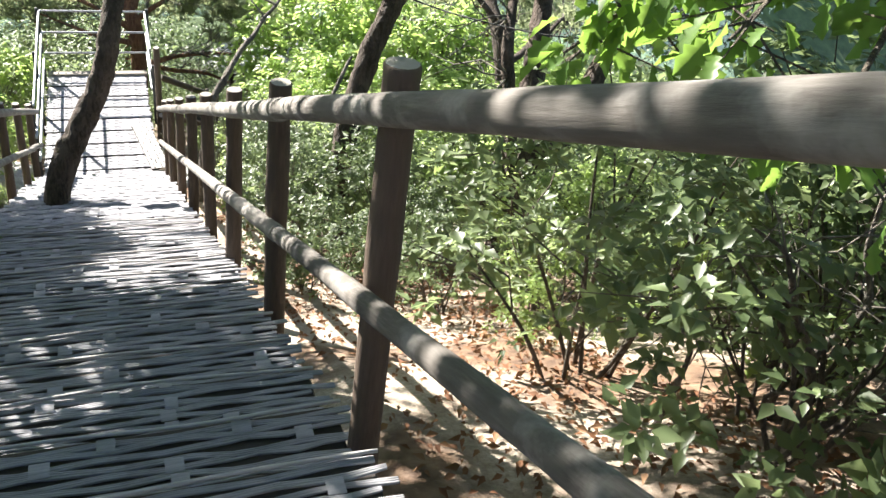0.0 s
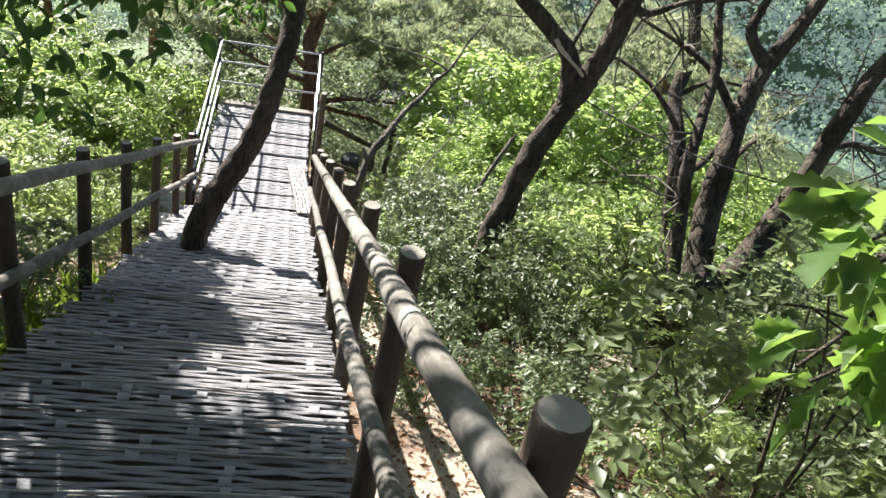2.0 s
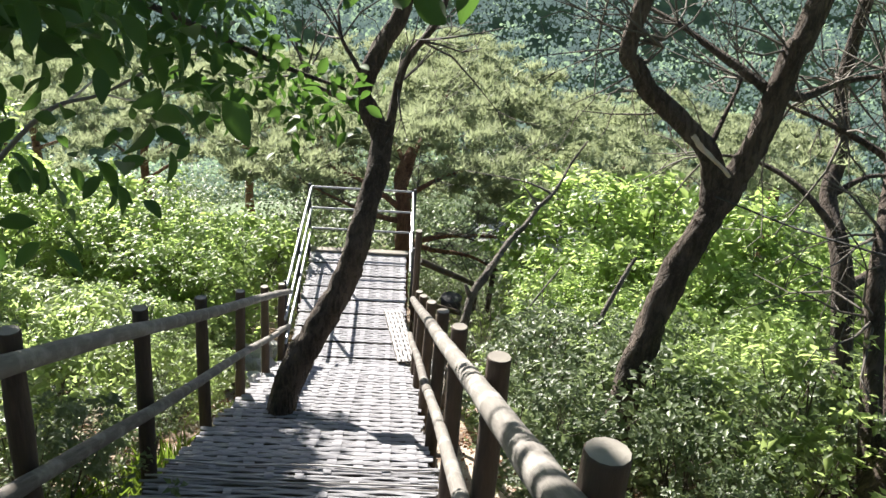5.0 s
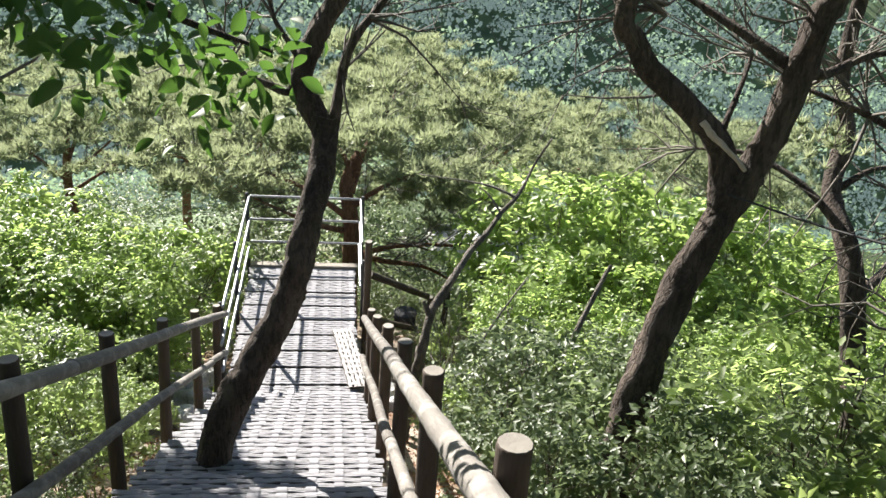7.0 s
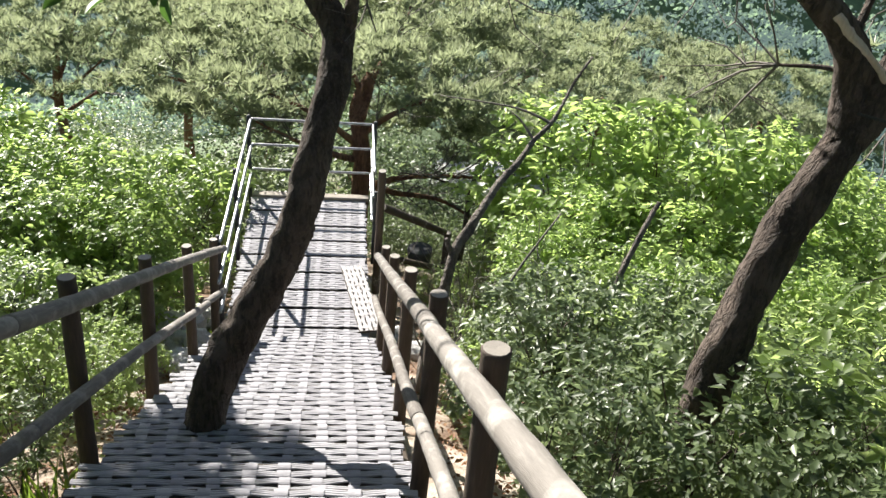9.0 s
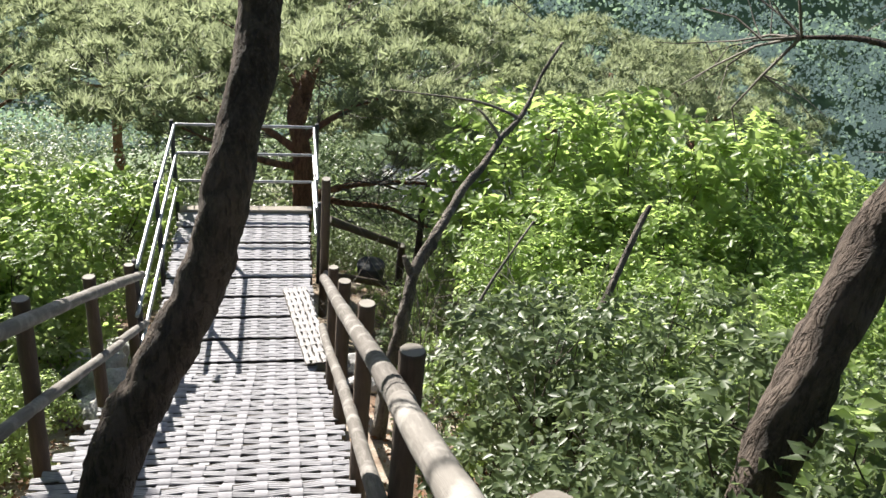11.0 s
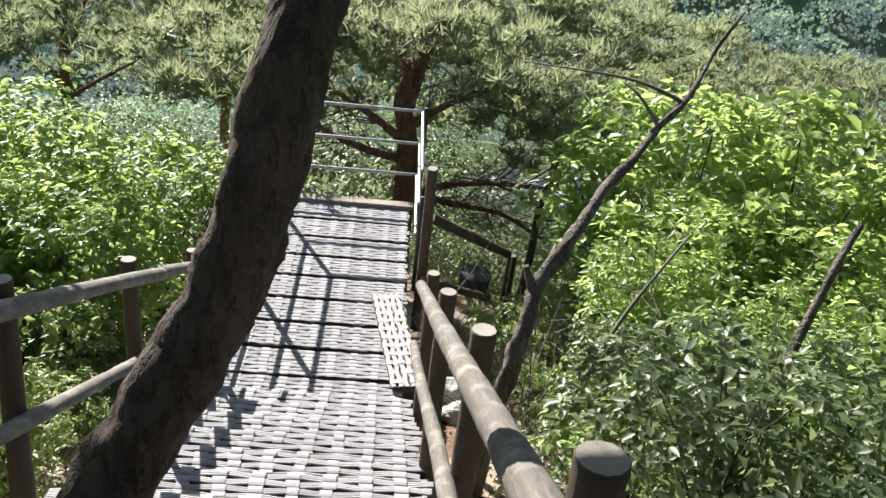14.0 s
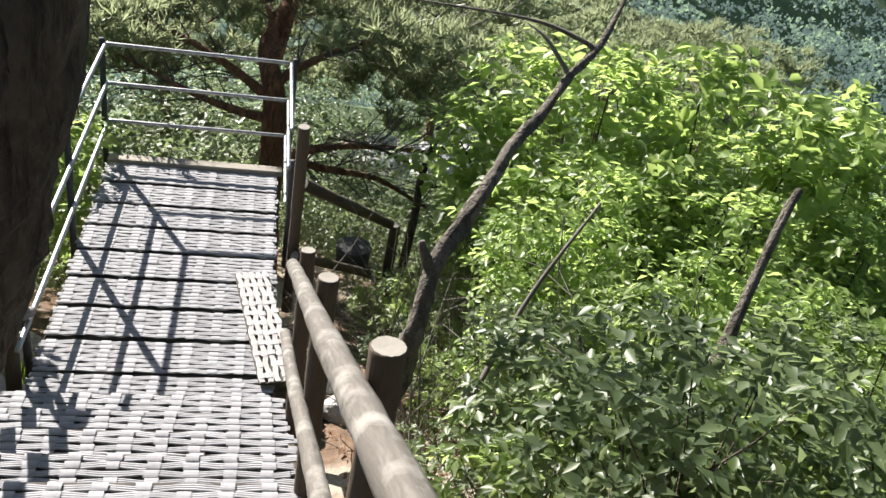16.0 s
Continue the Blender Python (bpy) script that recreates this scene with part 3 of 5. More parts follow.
def twigs(soup, P, D, n, length, r, gen, sides=4, sub=2):
    """Thin crooked twigs from P about the direction D. Returns their tips."""
    tips = []
    for _ in range(n):
        d = unit(np.asarray(D) + gen.normal(0, 0.55, 3))
        L = length * gen.uniform(0.5, 1.1)
        pts = [np.asarray(P, float)]
        for _k in range(3):
            d = unit(d + gen.normal(0, 0.25, 3))
            pts.append(pts[-1] + d * L / 3)
        tube(soup, pts, np.linspace(r, r * 0.3, 4), sides, 0, False)
        tips.append((pts[-1], d))
        for _k in range(sub):
            d2 = unit(d + gen.normal(0, 0.7, 3))
            b = pts[gen.integers(1, 4)]
            tube(soup, [b, b + d2 * L * 0.25, b + unit(d2 + gen.normal(0, 0.3, 3)) * L * 0.5], [r * 0.5, r * 0.35, r * 0.2], 3, 0, False)
            tips.append((b + d2 * L * 0.5, d2))
    return tips


def needle_tufts(soup, centres, gen, length=0.10, per=13, width=0.008):
    """Brushes of needles that spread upward from each centre."""
    C = np.repeat(np.asarray(centres, float), per, 0)
    D = unit(gen.normal(0, 1, (len(C), 3)) * (1, 1, 0.7) + (0, 0, 1.1))
    L = length * gen.uniform(0.6, 1.2, (len(C), 1))
    S = unit(np.cross(D, gen.normal(0, 1, (len(C), 3)))) * width
    V = np.stack([C - S, C + S, C + D * L], 1).reshape(-1, 3)
    soup.take(V, np.arange(len(V)).reshape(-1, 3))


def pine_pads(gen, pads, n):
    """Tuft centres in small clumps over flat, uneven pads: (x, y, z, rx, ry, rz)."""
    out = []
    for x, y, z, rx, ry, rz in pads:
        k = max(4, int(n * rx * ry / 15))
        a, q = gen.uniform(0, 6.283, k), np.sqrt(gen.uniform(0, 1, k)) * gen.uniform(0.75, 1.15, k)
        u, v = np.cos(a) * q, np.sin(a) * q
        zz = z + rz * (1 - q ** 2) * gen.uniform(0.0, 1.2, k) + gen.normal(0, 0.12, k)
        C = np.repeat(np.stack([x + rx * u, y + ry * v, zz], 1), 15, 0)
        out.append(C + gen.normal(0, 1, C.shape) * (0.11, 0.11, 0.04))
    return np.concatenate(out)


# curved tree that grows up through the stairs
t1 = thing("tree", "curved dark-barked tree growing up through the matted stairs", "tree", pose(0, 0, 0))
limb(t1, "trunk", [(-0.457, 2.0, 1.45), (-0.432, 2.06, 1.8), (-0.31, 2.13, 2.2), (-0.205, 2.165, 2.4), (-0.103, 2.205, 2.6), (-0.005, 2.225, 2.8), (0.062, 2.215, 3.0), (0.114, 2.205, 3.2), (0.157, 2.26, 3.42), (0.233, 2.41, 3.7), (0.242, 2.55, 3.92), (0.137, 2.61, 4.1), (0.097, 2.65, 4.22), (0.207, 2.73, 4.5), (0.347, 2.8, 4.76), (0.457, 2.95, 5.3), (0.487, 3.15, 6.0)], 0.122, 0.052, M_BARK, 1, 28, 9, 0.085)
limb(t1, "limb", [(0.227, 2.47, 3.72), (0.287, 2.51, 3.84), (0.307, 2.55, 4.02), (0.337, 2.61, 4.20), (0.367, 2.65, 4.36), (0.437, 2.7, 4.5), (0.567, 2.75, 4.66), (0.637, 2.8, 4.8), (0.737, 2.95, 5.2)], 0.042, 0.018, M_BARK, 2, 10)
limb(t1, "limb", [(0.107, 2.63, 4.15), (0.007, 2.63, 4.14), (-0.093, 2.65, 4.17), (-0.223, 2.65, 4.22), (-0.303, 2.67, 4.3), (-0.383, 2.75, 4.5)], 0.034, 0.010, M_BARK, 3, 8)
limb(t1, "limb", [(0.137, 2.65, 4.25), (0.037, 2.7, 4.4), (-0.063, 2.75, 4.55), (-0.093, 2.8, 4.7)], 0.022, 0.008, M_BARK, 4, 6)
gen = np.random.default_rng(11)
s = Soup()
for p, d in (((0.347, 2.63, 4.28), (0.2, 0.3, 0.6)), ((0.737, 2.95, 5.2), (0.5, 0.2, 0.6)), ((-0.303, 2.67, 4.3), (-0.6, 0.2, 0.5)), ((0.487, 2.72, 4.58), (0.7, 0.3, 0.2)), ((-0.063, 2.75, 4.55), (-0.3, 0.3, 0.7)), ((0.487, 3.15, 6.0), (0, 0, 1))):
    twigs(s, p, d, 5, 0.7, 0.010, gen)
tagged(put_part("brushwood", s.mesh("brushwood", M_DEAD), t1), kind="stuff")
s = Soup()
needle_tufts(s, pine_pads(gen, [(0.537, 3.25, 6.1, 0.9, 0.8, 0.5), (0.037, 3.05, 5.6, 0.5, 0.5, 0.3), (0.937, 3.05, 5.5, 0.5, 0.5, 0.3)], 260), gen)
put_part("crown", s.mesh("crown", M_NEEDLE), t1)

# forked pine to the right of the stairs
t2 = thing("tree", "forked dark-barked pine leaning beside the stairs", "tree", pose(0, 0, 0))
limb(t2, "trunk", [(1.90, 1.12, 1.4), (1.94, 1.18, 2.2), (1.96, 1.24, 2.65), (2.0, 1.28, 2.9), (2.05, 1.32, 3.15), (2.11, 1.36, 3.4), (2.19, 1.40, 3.65), (2.29, 1.43, 3.9), (2.385, 1.46, 4.1), (2.45, 1.47, 4.27), (2.515, 1.47, 4.54), (2.55, 1.47, 4.78), (2.58, 1.47, 5.0), (2.62, 1.47, 5.11), (2.72, 1.55, 5.6), (2.85, 1.7, 6.6)], 0.112, 0.06, M_BARK, 21, 16, 6, 0.12)
limb(t2, "limb", [(2.31, 1.45, 3.95), (2.30, 1.50, 4.18), (2.22, 1.52, 4.36), (2.02, 1.52, 4.53), (1.81, 1.52, 4.69), (1.71, 1.52, 4.83), (1.64, 1.52, 4.98), (1.85, 1.7, 5.7)], 0.078, 0.045, M_BARK, 22, 12, 6, 0.1)
limb(t2, "broken_limb", [(2.345, 1.375, 4.245), (2.27, 1.35, 4.315), (2.20, 1.345, 4.37), (2.13, 1.36, 4.425), (2.08, 1.40, 4.48)], 0.010, 0.017, M_BARE, 23, 9, 6, 0.30)
limb(t2, "limb", [(2.50, 1.48, 4.75), (2.3, 1.7, 4.86), (2.05, 2.0, 4.98), (1.7, 2.4, 5.1)], 0.035, 0.010, M_BARK, 24, 8)
limb(t2, "limb", [(2.52, 1.5, 4.8), (2.8, 1.7, 4.66), (3.15, 1.9, 4.72), (3.7, 2.1, 4.75)], 0.04, 0.012, M_BARK, 25, 8)
limb(t2, "limb", [(2.2, 1.46, 4.3), (2.32, 1.6, 4.55), (2.45, 1.8, 4.72)], 0.022, 0.008, M_BARK, 26, 6)
s = Soup()
gen = np.random.default_rng(12)
for p, d in (((1.84, 1.52, 4.95), (-0.7, 0.5, 0.1)), ((1.7, 2.4, 5.1), (-0.6, 0.6, 0.1)), ((2.05, 2.0, 4.98), (-0.2, 0.9, -0.1)), ((1.84, 1.52, 5.0), (-0.7, 0.3, 0.3)), ((3.15, 1.9, 4.72), (0.6, 0.5, 0.0)), ((3.7, 2.1, 4.75), (0.7, 0.5, -0.1)), ((2.45, 1.8, 4.72), (0.1, 0.8, 0.2)), ((2.55, 1.48, 5.0), (-0.3, 0.6, 0.3)), ((2.0, 1.5, 4.6), (-0.8, 0.4, -0.05))):
    twigs(s, p, d, 6, 0.75, 0.009, gen, 4, 3)
tagged(put_part("brushwood", s.mesh("brushwood", M_DEAD), t2), kind="stuff")
s = Soup()
needle_tufts(s, pine_pads(gen, [(2.6, 1.8, 6.8, 1.6, 1.4, 0.6), (1.6, 2.2, 5.9, 0.7, 0.7, 0.3), (3.7, 2.0, 5.6, 0.9, 0.8, 0.3)], 240), gen)
put_part("crown", s.mesh("crown", M_NEEDLE), t2)

# many-stemmed tree farther to the right
t3 = thing("tree", "many-stemmed dark tree with a broad forking trunk on the slope", "tree", pose(0, 0, 0))
limb(t3, "trunk", [(3.0, 0.15, 1.6), (3.15, 0.28, 2.2), (3.32, 0.42, 2.75), (3.46, 0.60, 3.0), (3.50, 0.85, 3.20), (3.54, 1.05, 3.5), (3.58, 1.2, 3.84), (3.66, 1.40, 4.15), (3.84, 1.65, 4.42), (4.05, 1.8, 4.7), (4.3, 1.9, 5.3)], 0.155, 0.05, M_BARK, 31, 14, 6, 0.12)
limb(t3, "limb", [(3.44, 0.55, 2.95), (3.78, 0.80, 2.97), (4.05, 1.02, 3.15), (4.22, 1.14, 3.5), (4.30, 1.18, 3.85), (4.36, 1.2, 4.3), (4.5, 1.3, 4.65), (4.8, 1.4, 5.2), (5.2, 1.6, 6.0)], 0.12, 0.05, M_BARK, 32, 12, 6, 0.1)
limb(t3, "limb", [(3.25, 0.40, 2.6), (3.26, 0.78, 3.25), (3.22, 0.9, 3.6), (3.2, 1.0, 3.85), (3.32, 1.3, 4.1), (3.42, 1.6, 4.4), (3.4, 1.9, 4.8), (3.5, 2.2, 5.4)], 0.07, 0.025, M_BARK, 33, 10)
limb(t3, "limb", [(3.84, 1.65, 4.42), (3.7, 1.8, 4.6), (3.76, 1.9, 4.8), (3.9, 2.0, 5.2)], 0.06, 0.02, M_BARK, 34, 8)
limb(t3, "limb", [(3.62, 1.3, 4.05), (3.45, 1.6, 4.3), (3.2, 1.8, 4.42), (2.9, 2.0, 4.5)], 0.04, 0.012, M_BARK, 35, 8)
limb(t3, "limb", [(4.32, 1.2, 4.0), (4.7, 1.4, 4.0), (5.1, 1.6, 3.85), (5.5, 1.7, 3.8)], 0.035, 0.01, M_BARK, 36, 8)
limb(t3, "limb", [(3.55, 1.08, 3.55), (3.75, 1.35, 3.75), (4.0, 1.6, 3.8), (4.2, 1.9, 3.6)], 0.03, 0.01, M_BARK, 37, 8)
s = Soup()
gen = np.random.default_rng(13)
for p, d in (((2.9, 2.0, 4.5), (-0.7, 0.4, 0.1)), ((3.2, 1.8, 4.42), (-0.4, 0.7, 0.1)), ((5.5, 1.7, 3.8), (0.8, 0.2, -0.3)), ((4.2, 1.9, 3.6), (0.3, 0.6, -0.5)), ((3.4, 1.9, 4.8), (-0.2, 0.6, 0.4)), ((3.3, 1.2, 4.0), (-0.8, 0.3, 0)), ((4.4, 1.3, 4.4), (0.4, 0.6, -0.1)), ((3.9, 2.0, 5.0), (-0.4, 0.4, 0.5)), ((4.7, 1.4, 4.0), (0.2, 0.5, -0.4)), ((3.22, 0.9, 3.6), (-0.8, 0.1, 0.2))):
    twigs(s, p, d, 6, 0.8, 0.011, gen, 4, 3)
tagged(put_part("brushwood", s.mesh("brushwood", M_DEAD), t3), kind="stuff")
s = Soup()
needle_tufts(s, pine_pads(gen, [(4.2, 2.2, 5.7, 1.5, 1.2, 0.6), (5.6, 1.9, 5.9, 1.0, 1.0, 0.4), (3.0, 2.3, 5.3, 0.7, 0.7, 0.3), (3.5, 2.6, 4.1, 0.3, 0.3, 0.1), (4.1, 2.0, 3.65, 0.3, 0.3, 0.1)], 220), gen)
put_part("crown", s.mesh("crown", M_NEEDLE), t3)

t4 = thing("tree", "slim grey-brown pine standing among the shrubs on the slope", "tree", pose(0, 0, 0))
limb(t4, "trunk", [(4.3, 2.0, 0.9), (4.05, 2.1, 2.0), (3.92, 2.3, 2.75), (3.86, 2.5, 3.2), (3.84, 2.9, 3.5), (3.95, 3.1, 3.85), (3.9, 3.3, 4.3), (4.0, 3.5, 5.2)], 0.10, 0.05, M_BARK, 41, 12)
limb(t4, "limb", [(3.86, 2.55, 3.3), (3.6, 2.9, 3.55), (3.3, 3.2, 3.65), (3.0, 3.4, 3.6)], 0.035, 0.01, M_BARK, 42, 8)
limb(t4, "limb", [(3.9, 2.4, 2.95), (4.2, 2.6, 2.95), (4.5, 2.8, 3.15), (4.9, 2.9, 3.2)], 0.05, 0.012, M_BARK, 43, 8)
limb(t4, "limb", [(3.86, 2.9, 3.5), (4.2, 3.0, 3.65), (4.7, 3.1, 3.6)], 0.03, 0.01, M_BARK, 44, 8)
s = Soup()
gen = np.random.default_rng(14)
for p, d in (((3.0, 3.4, 3.6), (-0.7, 0.5, 0)), ((4.9, 2.9, 3.2), (0.8, 0.3, 0.1)), ((4.7, 3.1, 3.6), (0.8, 0.2, 0.1)), ((3.9, 3.3, 4.3), (-0.6, 0.4, 0.3))):
    twigs(s, p, d, 6, 0.8, 0.01, gen, 4, 3)
tagged(put_part("brushwood", s.mesh("brushwood", M_DEAD), t4), kind="stuff")
s = Soup()
needle_tufts(s, pine_pads(gen, [(4.2, 3.6, 5.3, 1.2, 1.0, 0.5)], 200), gen)
put_part("crown", s.mesh("crown", M_NEEDLE), t4)

# dead snag with one crooked stem and a broken stub beside it
snag = thing("dead_tree", "crooked dead grey stem rising out of green shrubs", "dead tree", pose(0, 0, 0))
limb(snag, "stem", [(0.98, 3.9, 0.1), (1.06, 4.02, 0.85), (1.13, 4.1, 1.16), (1.16, 4.15, 1.32), (1.23, 4.3, 1.55), (1.37, 4.45, 1.72), (1.5, 4.6, 1.87), (1.62, 4.8, 1.94), (1.8, 5.0, 2.04), (1.95, 5.15, 2.19), (2.11, 5.3, 2.29), (2.22, 5.45, 2.39), (2.36, 5.65, 2.56), (2.54, 5.85, 2.73)], 0.058, 0.010, M_SNAG, 51, 10, 6, 0.22)
limb(snag, "stub", [(1.22, 4.28, 1.52), (1.17, 4.29, 1.62), (1.15, 4.3, 1.68)], 0.032, 0.016, M_SNAG, 52, 8)
limb(snag, "limb", [(2.11, 5.3, 2.29), (2.03, 5.35, 2.32), (1.77, 5.50, 2.35), (1.18, 5.90, 2.26)], 0.018, 0.005, M_DEAD, 53, 6)
limb(snag, "limb", [(1.95, 5.15, 2.19), (1.83, 5.3, 2.32), (1.74, 5.4, 2.36)], 0.014, 0.004, M_DEAD, 54, 6)
stub = thing("dead_branch", "broken grey branch stub poking out of the shrubs", "branch", pose(0, 0, 0))
limb(stub, "stem", [(2.02, 3.2, 0.9), (2.25, 3.55, 1.25), (2.45, 3.82, 1.58), (2.75, 4.2, 1.95), (2.86, 4.32, 2.08)], 0.046, 0.016, M_SNAG, 55, 8, 6, 0.25)
stub2 = thing("dead_branch", "thin dead branch slanting through green shrubs", "branch", pose(0, 0, 0))
limb(stub2, "stem", [(1.55, 4.3, 0.75), (1.9, 4.75, 1.1), (2.3, 5.1, 1.5)], 0.018, 0.008, M_DEAD, 56, 6)

brush_gen = np.random.default_rng(58)
for bx, by, n in ((1.45, 5.0, 9), (2.15, 4.2, 8), (2.6, 5.2, 8), (1.7, 6.3, 9)):
    brush = thing("dead_brush", "tangle of thin grey dead twigs among the shrubs", "brush", pose(bx, by, float(ground_z(bx, by))), "dead brush")
    s = Soup()
    for _ in range(n):
        twigs(s, (brush_gen.normal(0, 0.06), brush_gen.normal(0, 0.06), -0.05), (brush_gen.normal(0, 0.4), brush_gen.normal(0, 0.4), 1), 2, 1.35, 0.008, brush_gen, 4, 4)
    tagged(put_part("brushwood", s.mesh("brushwood", M_DEAD), brush), kind="stuff")
for bx, by in ((1.75, 6.7), (2.2, 7.1), (1.95, 7.6)):
    brush = thing("dry_bush", "dry straw-coloured bush of bare thin twigs", "bush", pose(bx, by, float(ground_z(bx, by))), "dry bushes")
    s = Soup()
    for _ in range(26):
        twigs(s, (brush_gen.normal(0, 0.14), brush_gen.normal(0, 0.14), -0.05), (brush_gen.normal(0, 0.5), brush_gen.normal(0, 0.5), 1), 2, 1.0, 0.005, brush_gen, 3, 4)
    tagged(put_part("brushwood", s.mesh("brushwood", M_STRAW), brush), kind="stuff")
t5 = thing("tree", "small dark forked tree with bare crooked limbs below the platform", "tree", pose(0, 0, 0))
limb(t5, "trunk", [(1.95, 8.6, -2.0), (2.03, 8.65, -0.9), (2.05, 8.7, -0.35), (2.12, 8.74, 0.0), (2.3, 8.85, 0.25)], 0.05, 0.025, M_BARK, 91, 10)
limb(t5, "limb", [(2.06, 8.7, -0.3), (1.8, 8.6, -0.12), (1.45, 8.5, 0.05), (1.05, 8.45, 0.12)], 0.024, 0.008, M_BARK, 92, 8)
limb(t5, "limb", [(2.12, 8.74, -0.03), (2.4, 8.9, -0.12), (2.75, 9.0, -0.2), (3.1, 9.1, -0.1)], 0.02, 0.006, M_BARK, 93, 8)
limb(t5, "limb", [(2.05, 8.7, -0.45), (2.4, 8.8, -0.5), (2.8, 8.95, -0.62)], 0.02, 0.006, M_BARK, 94, 6)
s = Soup()
for p, d in (((2.75, 9.0, -0.2), (0.6, 0.2, -0.3)), ((2.3, 8.85, 0.25), (0.5, 0.2, 0.6)), ((1.45, 8.5, 0.05), (-0.5, 0, 0.6)), ((2.5, 8.85, -0.5), (0.6, 0, 0.2))):
    twigs(s, p, d, 5, 0.6, 0.008, brush_gen, 4, 3)
tagged(put_part("brushwood", s.mesh("brushwood", M_DEAD), t5), kind="stuff")

thicket = thing("dead_brush", "crooked bare grey stems of a thicket on the bank", "brush", pose(0, 0, 0))
limb(thicket, "stem", [(2.47, -3.53, 4.08), (2.30, -3.53, 4.73), (2.21, -3.53, 4.94), (2.37, -3.50, 5.10), (2.30, -3.45, 5.30), (2.28, -3.42, 5.48)], 0.024, 0.006, M_SNAG, 95, 7, 5, 0.18)
limb(thicket, "stem", [(2.22, -3.53, 4.92), (2.04, -3.53, 5.14), (1.92, -3.5, 5.36), (1.80, -3.46, 5.44)], 0.016, 0.004, M_SNAG, 96, 6, 5, 0.18)
limb(thicket, "stem", [(2.52, -3.3, 4.1), (2.42, -3.3, 4.75), (2.60, -3.25, 5.0), (2.58, -3.2, 5.3)], 0.018, 0.005, M_SNAG, 97, 6, 5, 0.18)
limb(thicket, "stem", [(2.05, -3.2, 4.2), (2.00, -3.25, 4.7), (1.84, -3.3, 4.95), (1.86, -3.3, 5.2)], 0.014, 0.004, M_SNAG, 98, 6, 5, 0.18)
s = Soup()
for p, d in (((2.28, -3.42, 5.48), (0.2, 0, 0.6)), ((2.37, -3.5, 5.1), (0.6, 0, 0.4)), ((1.92, -3.5, 5.36), (-0.6, 0, 0.3)), ((2.04, -3.53, 5.14), (-0.3, -0.2, 0.6)), ((1.84, -3.3, 4.95), (-0.6, 0, 0.2)), ((2.42, -3.3, 4.75), (-0.4, 0, 0.5))):
    twigs(s, p, d, 5, 0.45, 0.005, brush_gen, 3, 3)
tagged(put_part("brushwood", s.mesh("brushwood", M_DEAD), thicket), kind="stuff")
left_twigs = thing("dead_branch", "pale bare twigs reaching out of the woods", "branch", pose(0, 0, 0))
limb(left_twigs, "stem", [(-2.6, 2.2, 3.4), (-2.1, 2.5, 3.95), (-1.75, 2.7, 4.05), (-1.35, 2.9, 4.25), (-1.05, 3.0, 4.32)], 0.022, 0.004, M_DEAD, 57, 6, 6, 0.1)
limb(left_twigs, "twig", [(-2.0, 2.55, 3.98), (-1.8, 2.8, 4.15), (-1.6, 2.9, 4.4), (-1.4, 3.0, 4.5)], 0.012, 0.003, M_BARE, 58, 5)
limb(left_twigs, "twig", [(-1.75, 2.7, 4.05), (-1.5, 2.75, 4.0), (-1.2, 2.9, 4.05)], 0.009, 0.003, M_BARE, 59, 5)
# cable strung between the trees
cable = thing("cable", "thin black cable sagging between two trees", "cable", pose(0, 0, 0))
s = Soup()
tube(s, spline([(2.30, 1.40, 4.10), (2.6, 0.7, 4.22), (3.1, 0.07, 4.35), (3.6, -0.1, 4.46), (4.3, 0.3, 4.7), (4.45, 1.25, 4.85)], 8), 0.006, 6)
put_part("strand", s.mesh("strand", M_ROPE, True), cable)


# red pine behind the platform
def big_pine(label, base, seed, pads, limbs, trunk, r0, density):
    ob = thing("pine_tree", label, "tree", pose(*base))
    limb(ob, "trunk", trunk, r0, r0 * 0.35, M_PINE, seed, 12, 6, 0.1)
    g = np.random.default_rng(seed)
    tw = Soup()
    for i, pts in enumerate(limbs):
        limb(ob, "limb", pts, r0 * 0.30, 0.008, M_PINE, seed + i, 8)
        C = spline(pts, 4)
        for p in C[3::2]:
            twigs(tw, p, unit(C[-1] - C[0]) + (0, 0, 0.3), 5, 0.8, 0.011, g, 3, 2)
    tagged(put_part("brushwood", tw.mesh("brushwood", M_DEAD), ob), kind="stuff")
    so = Soup()
    needle_tufts(so, pine_pads(g, pads, density), g, 0.19, 11, 0.0115)
    put_part("crown", so.mesh("crown", M_NEEDLE), ob)
    return ob


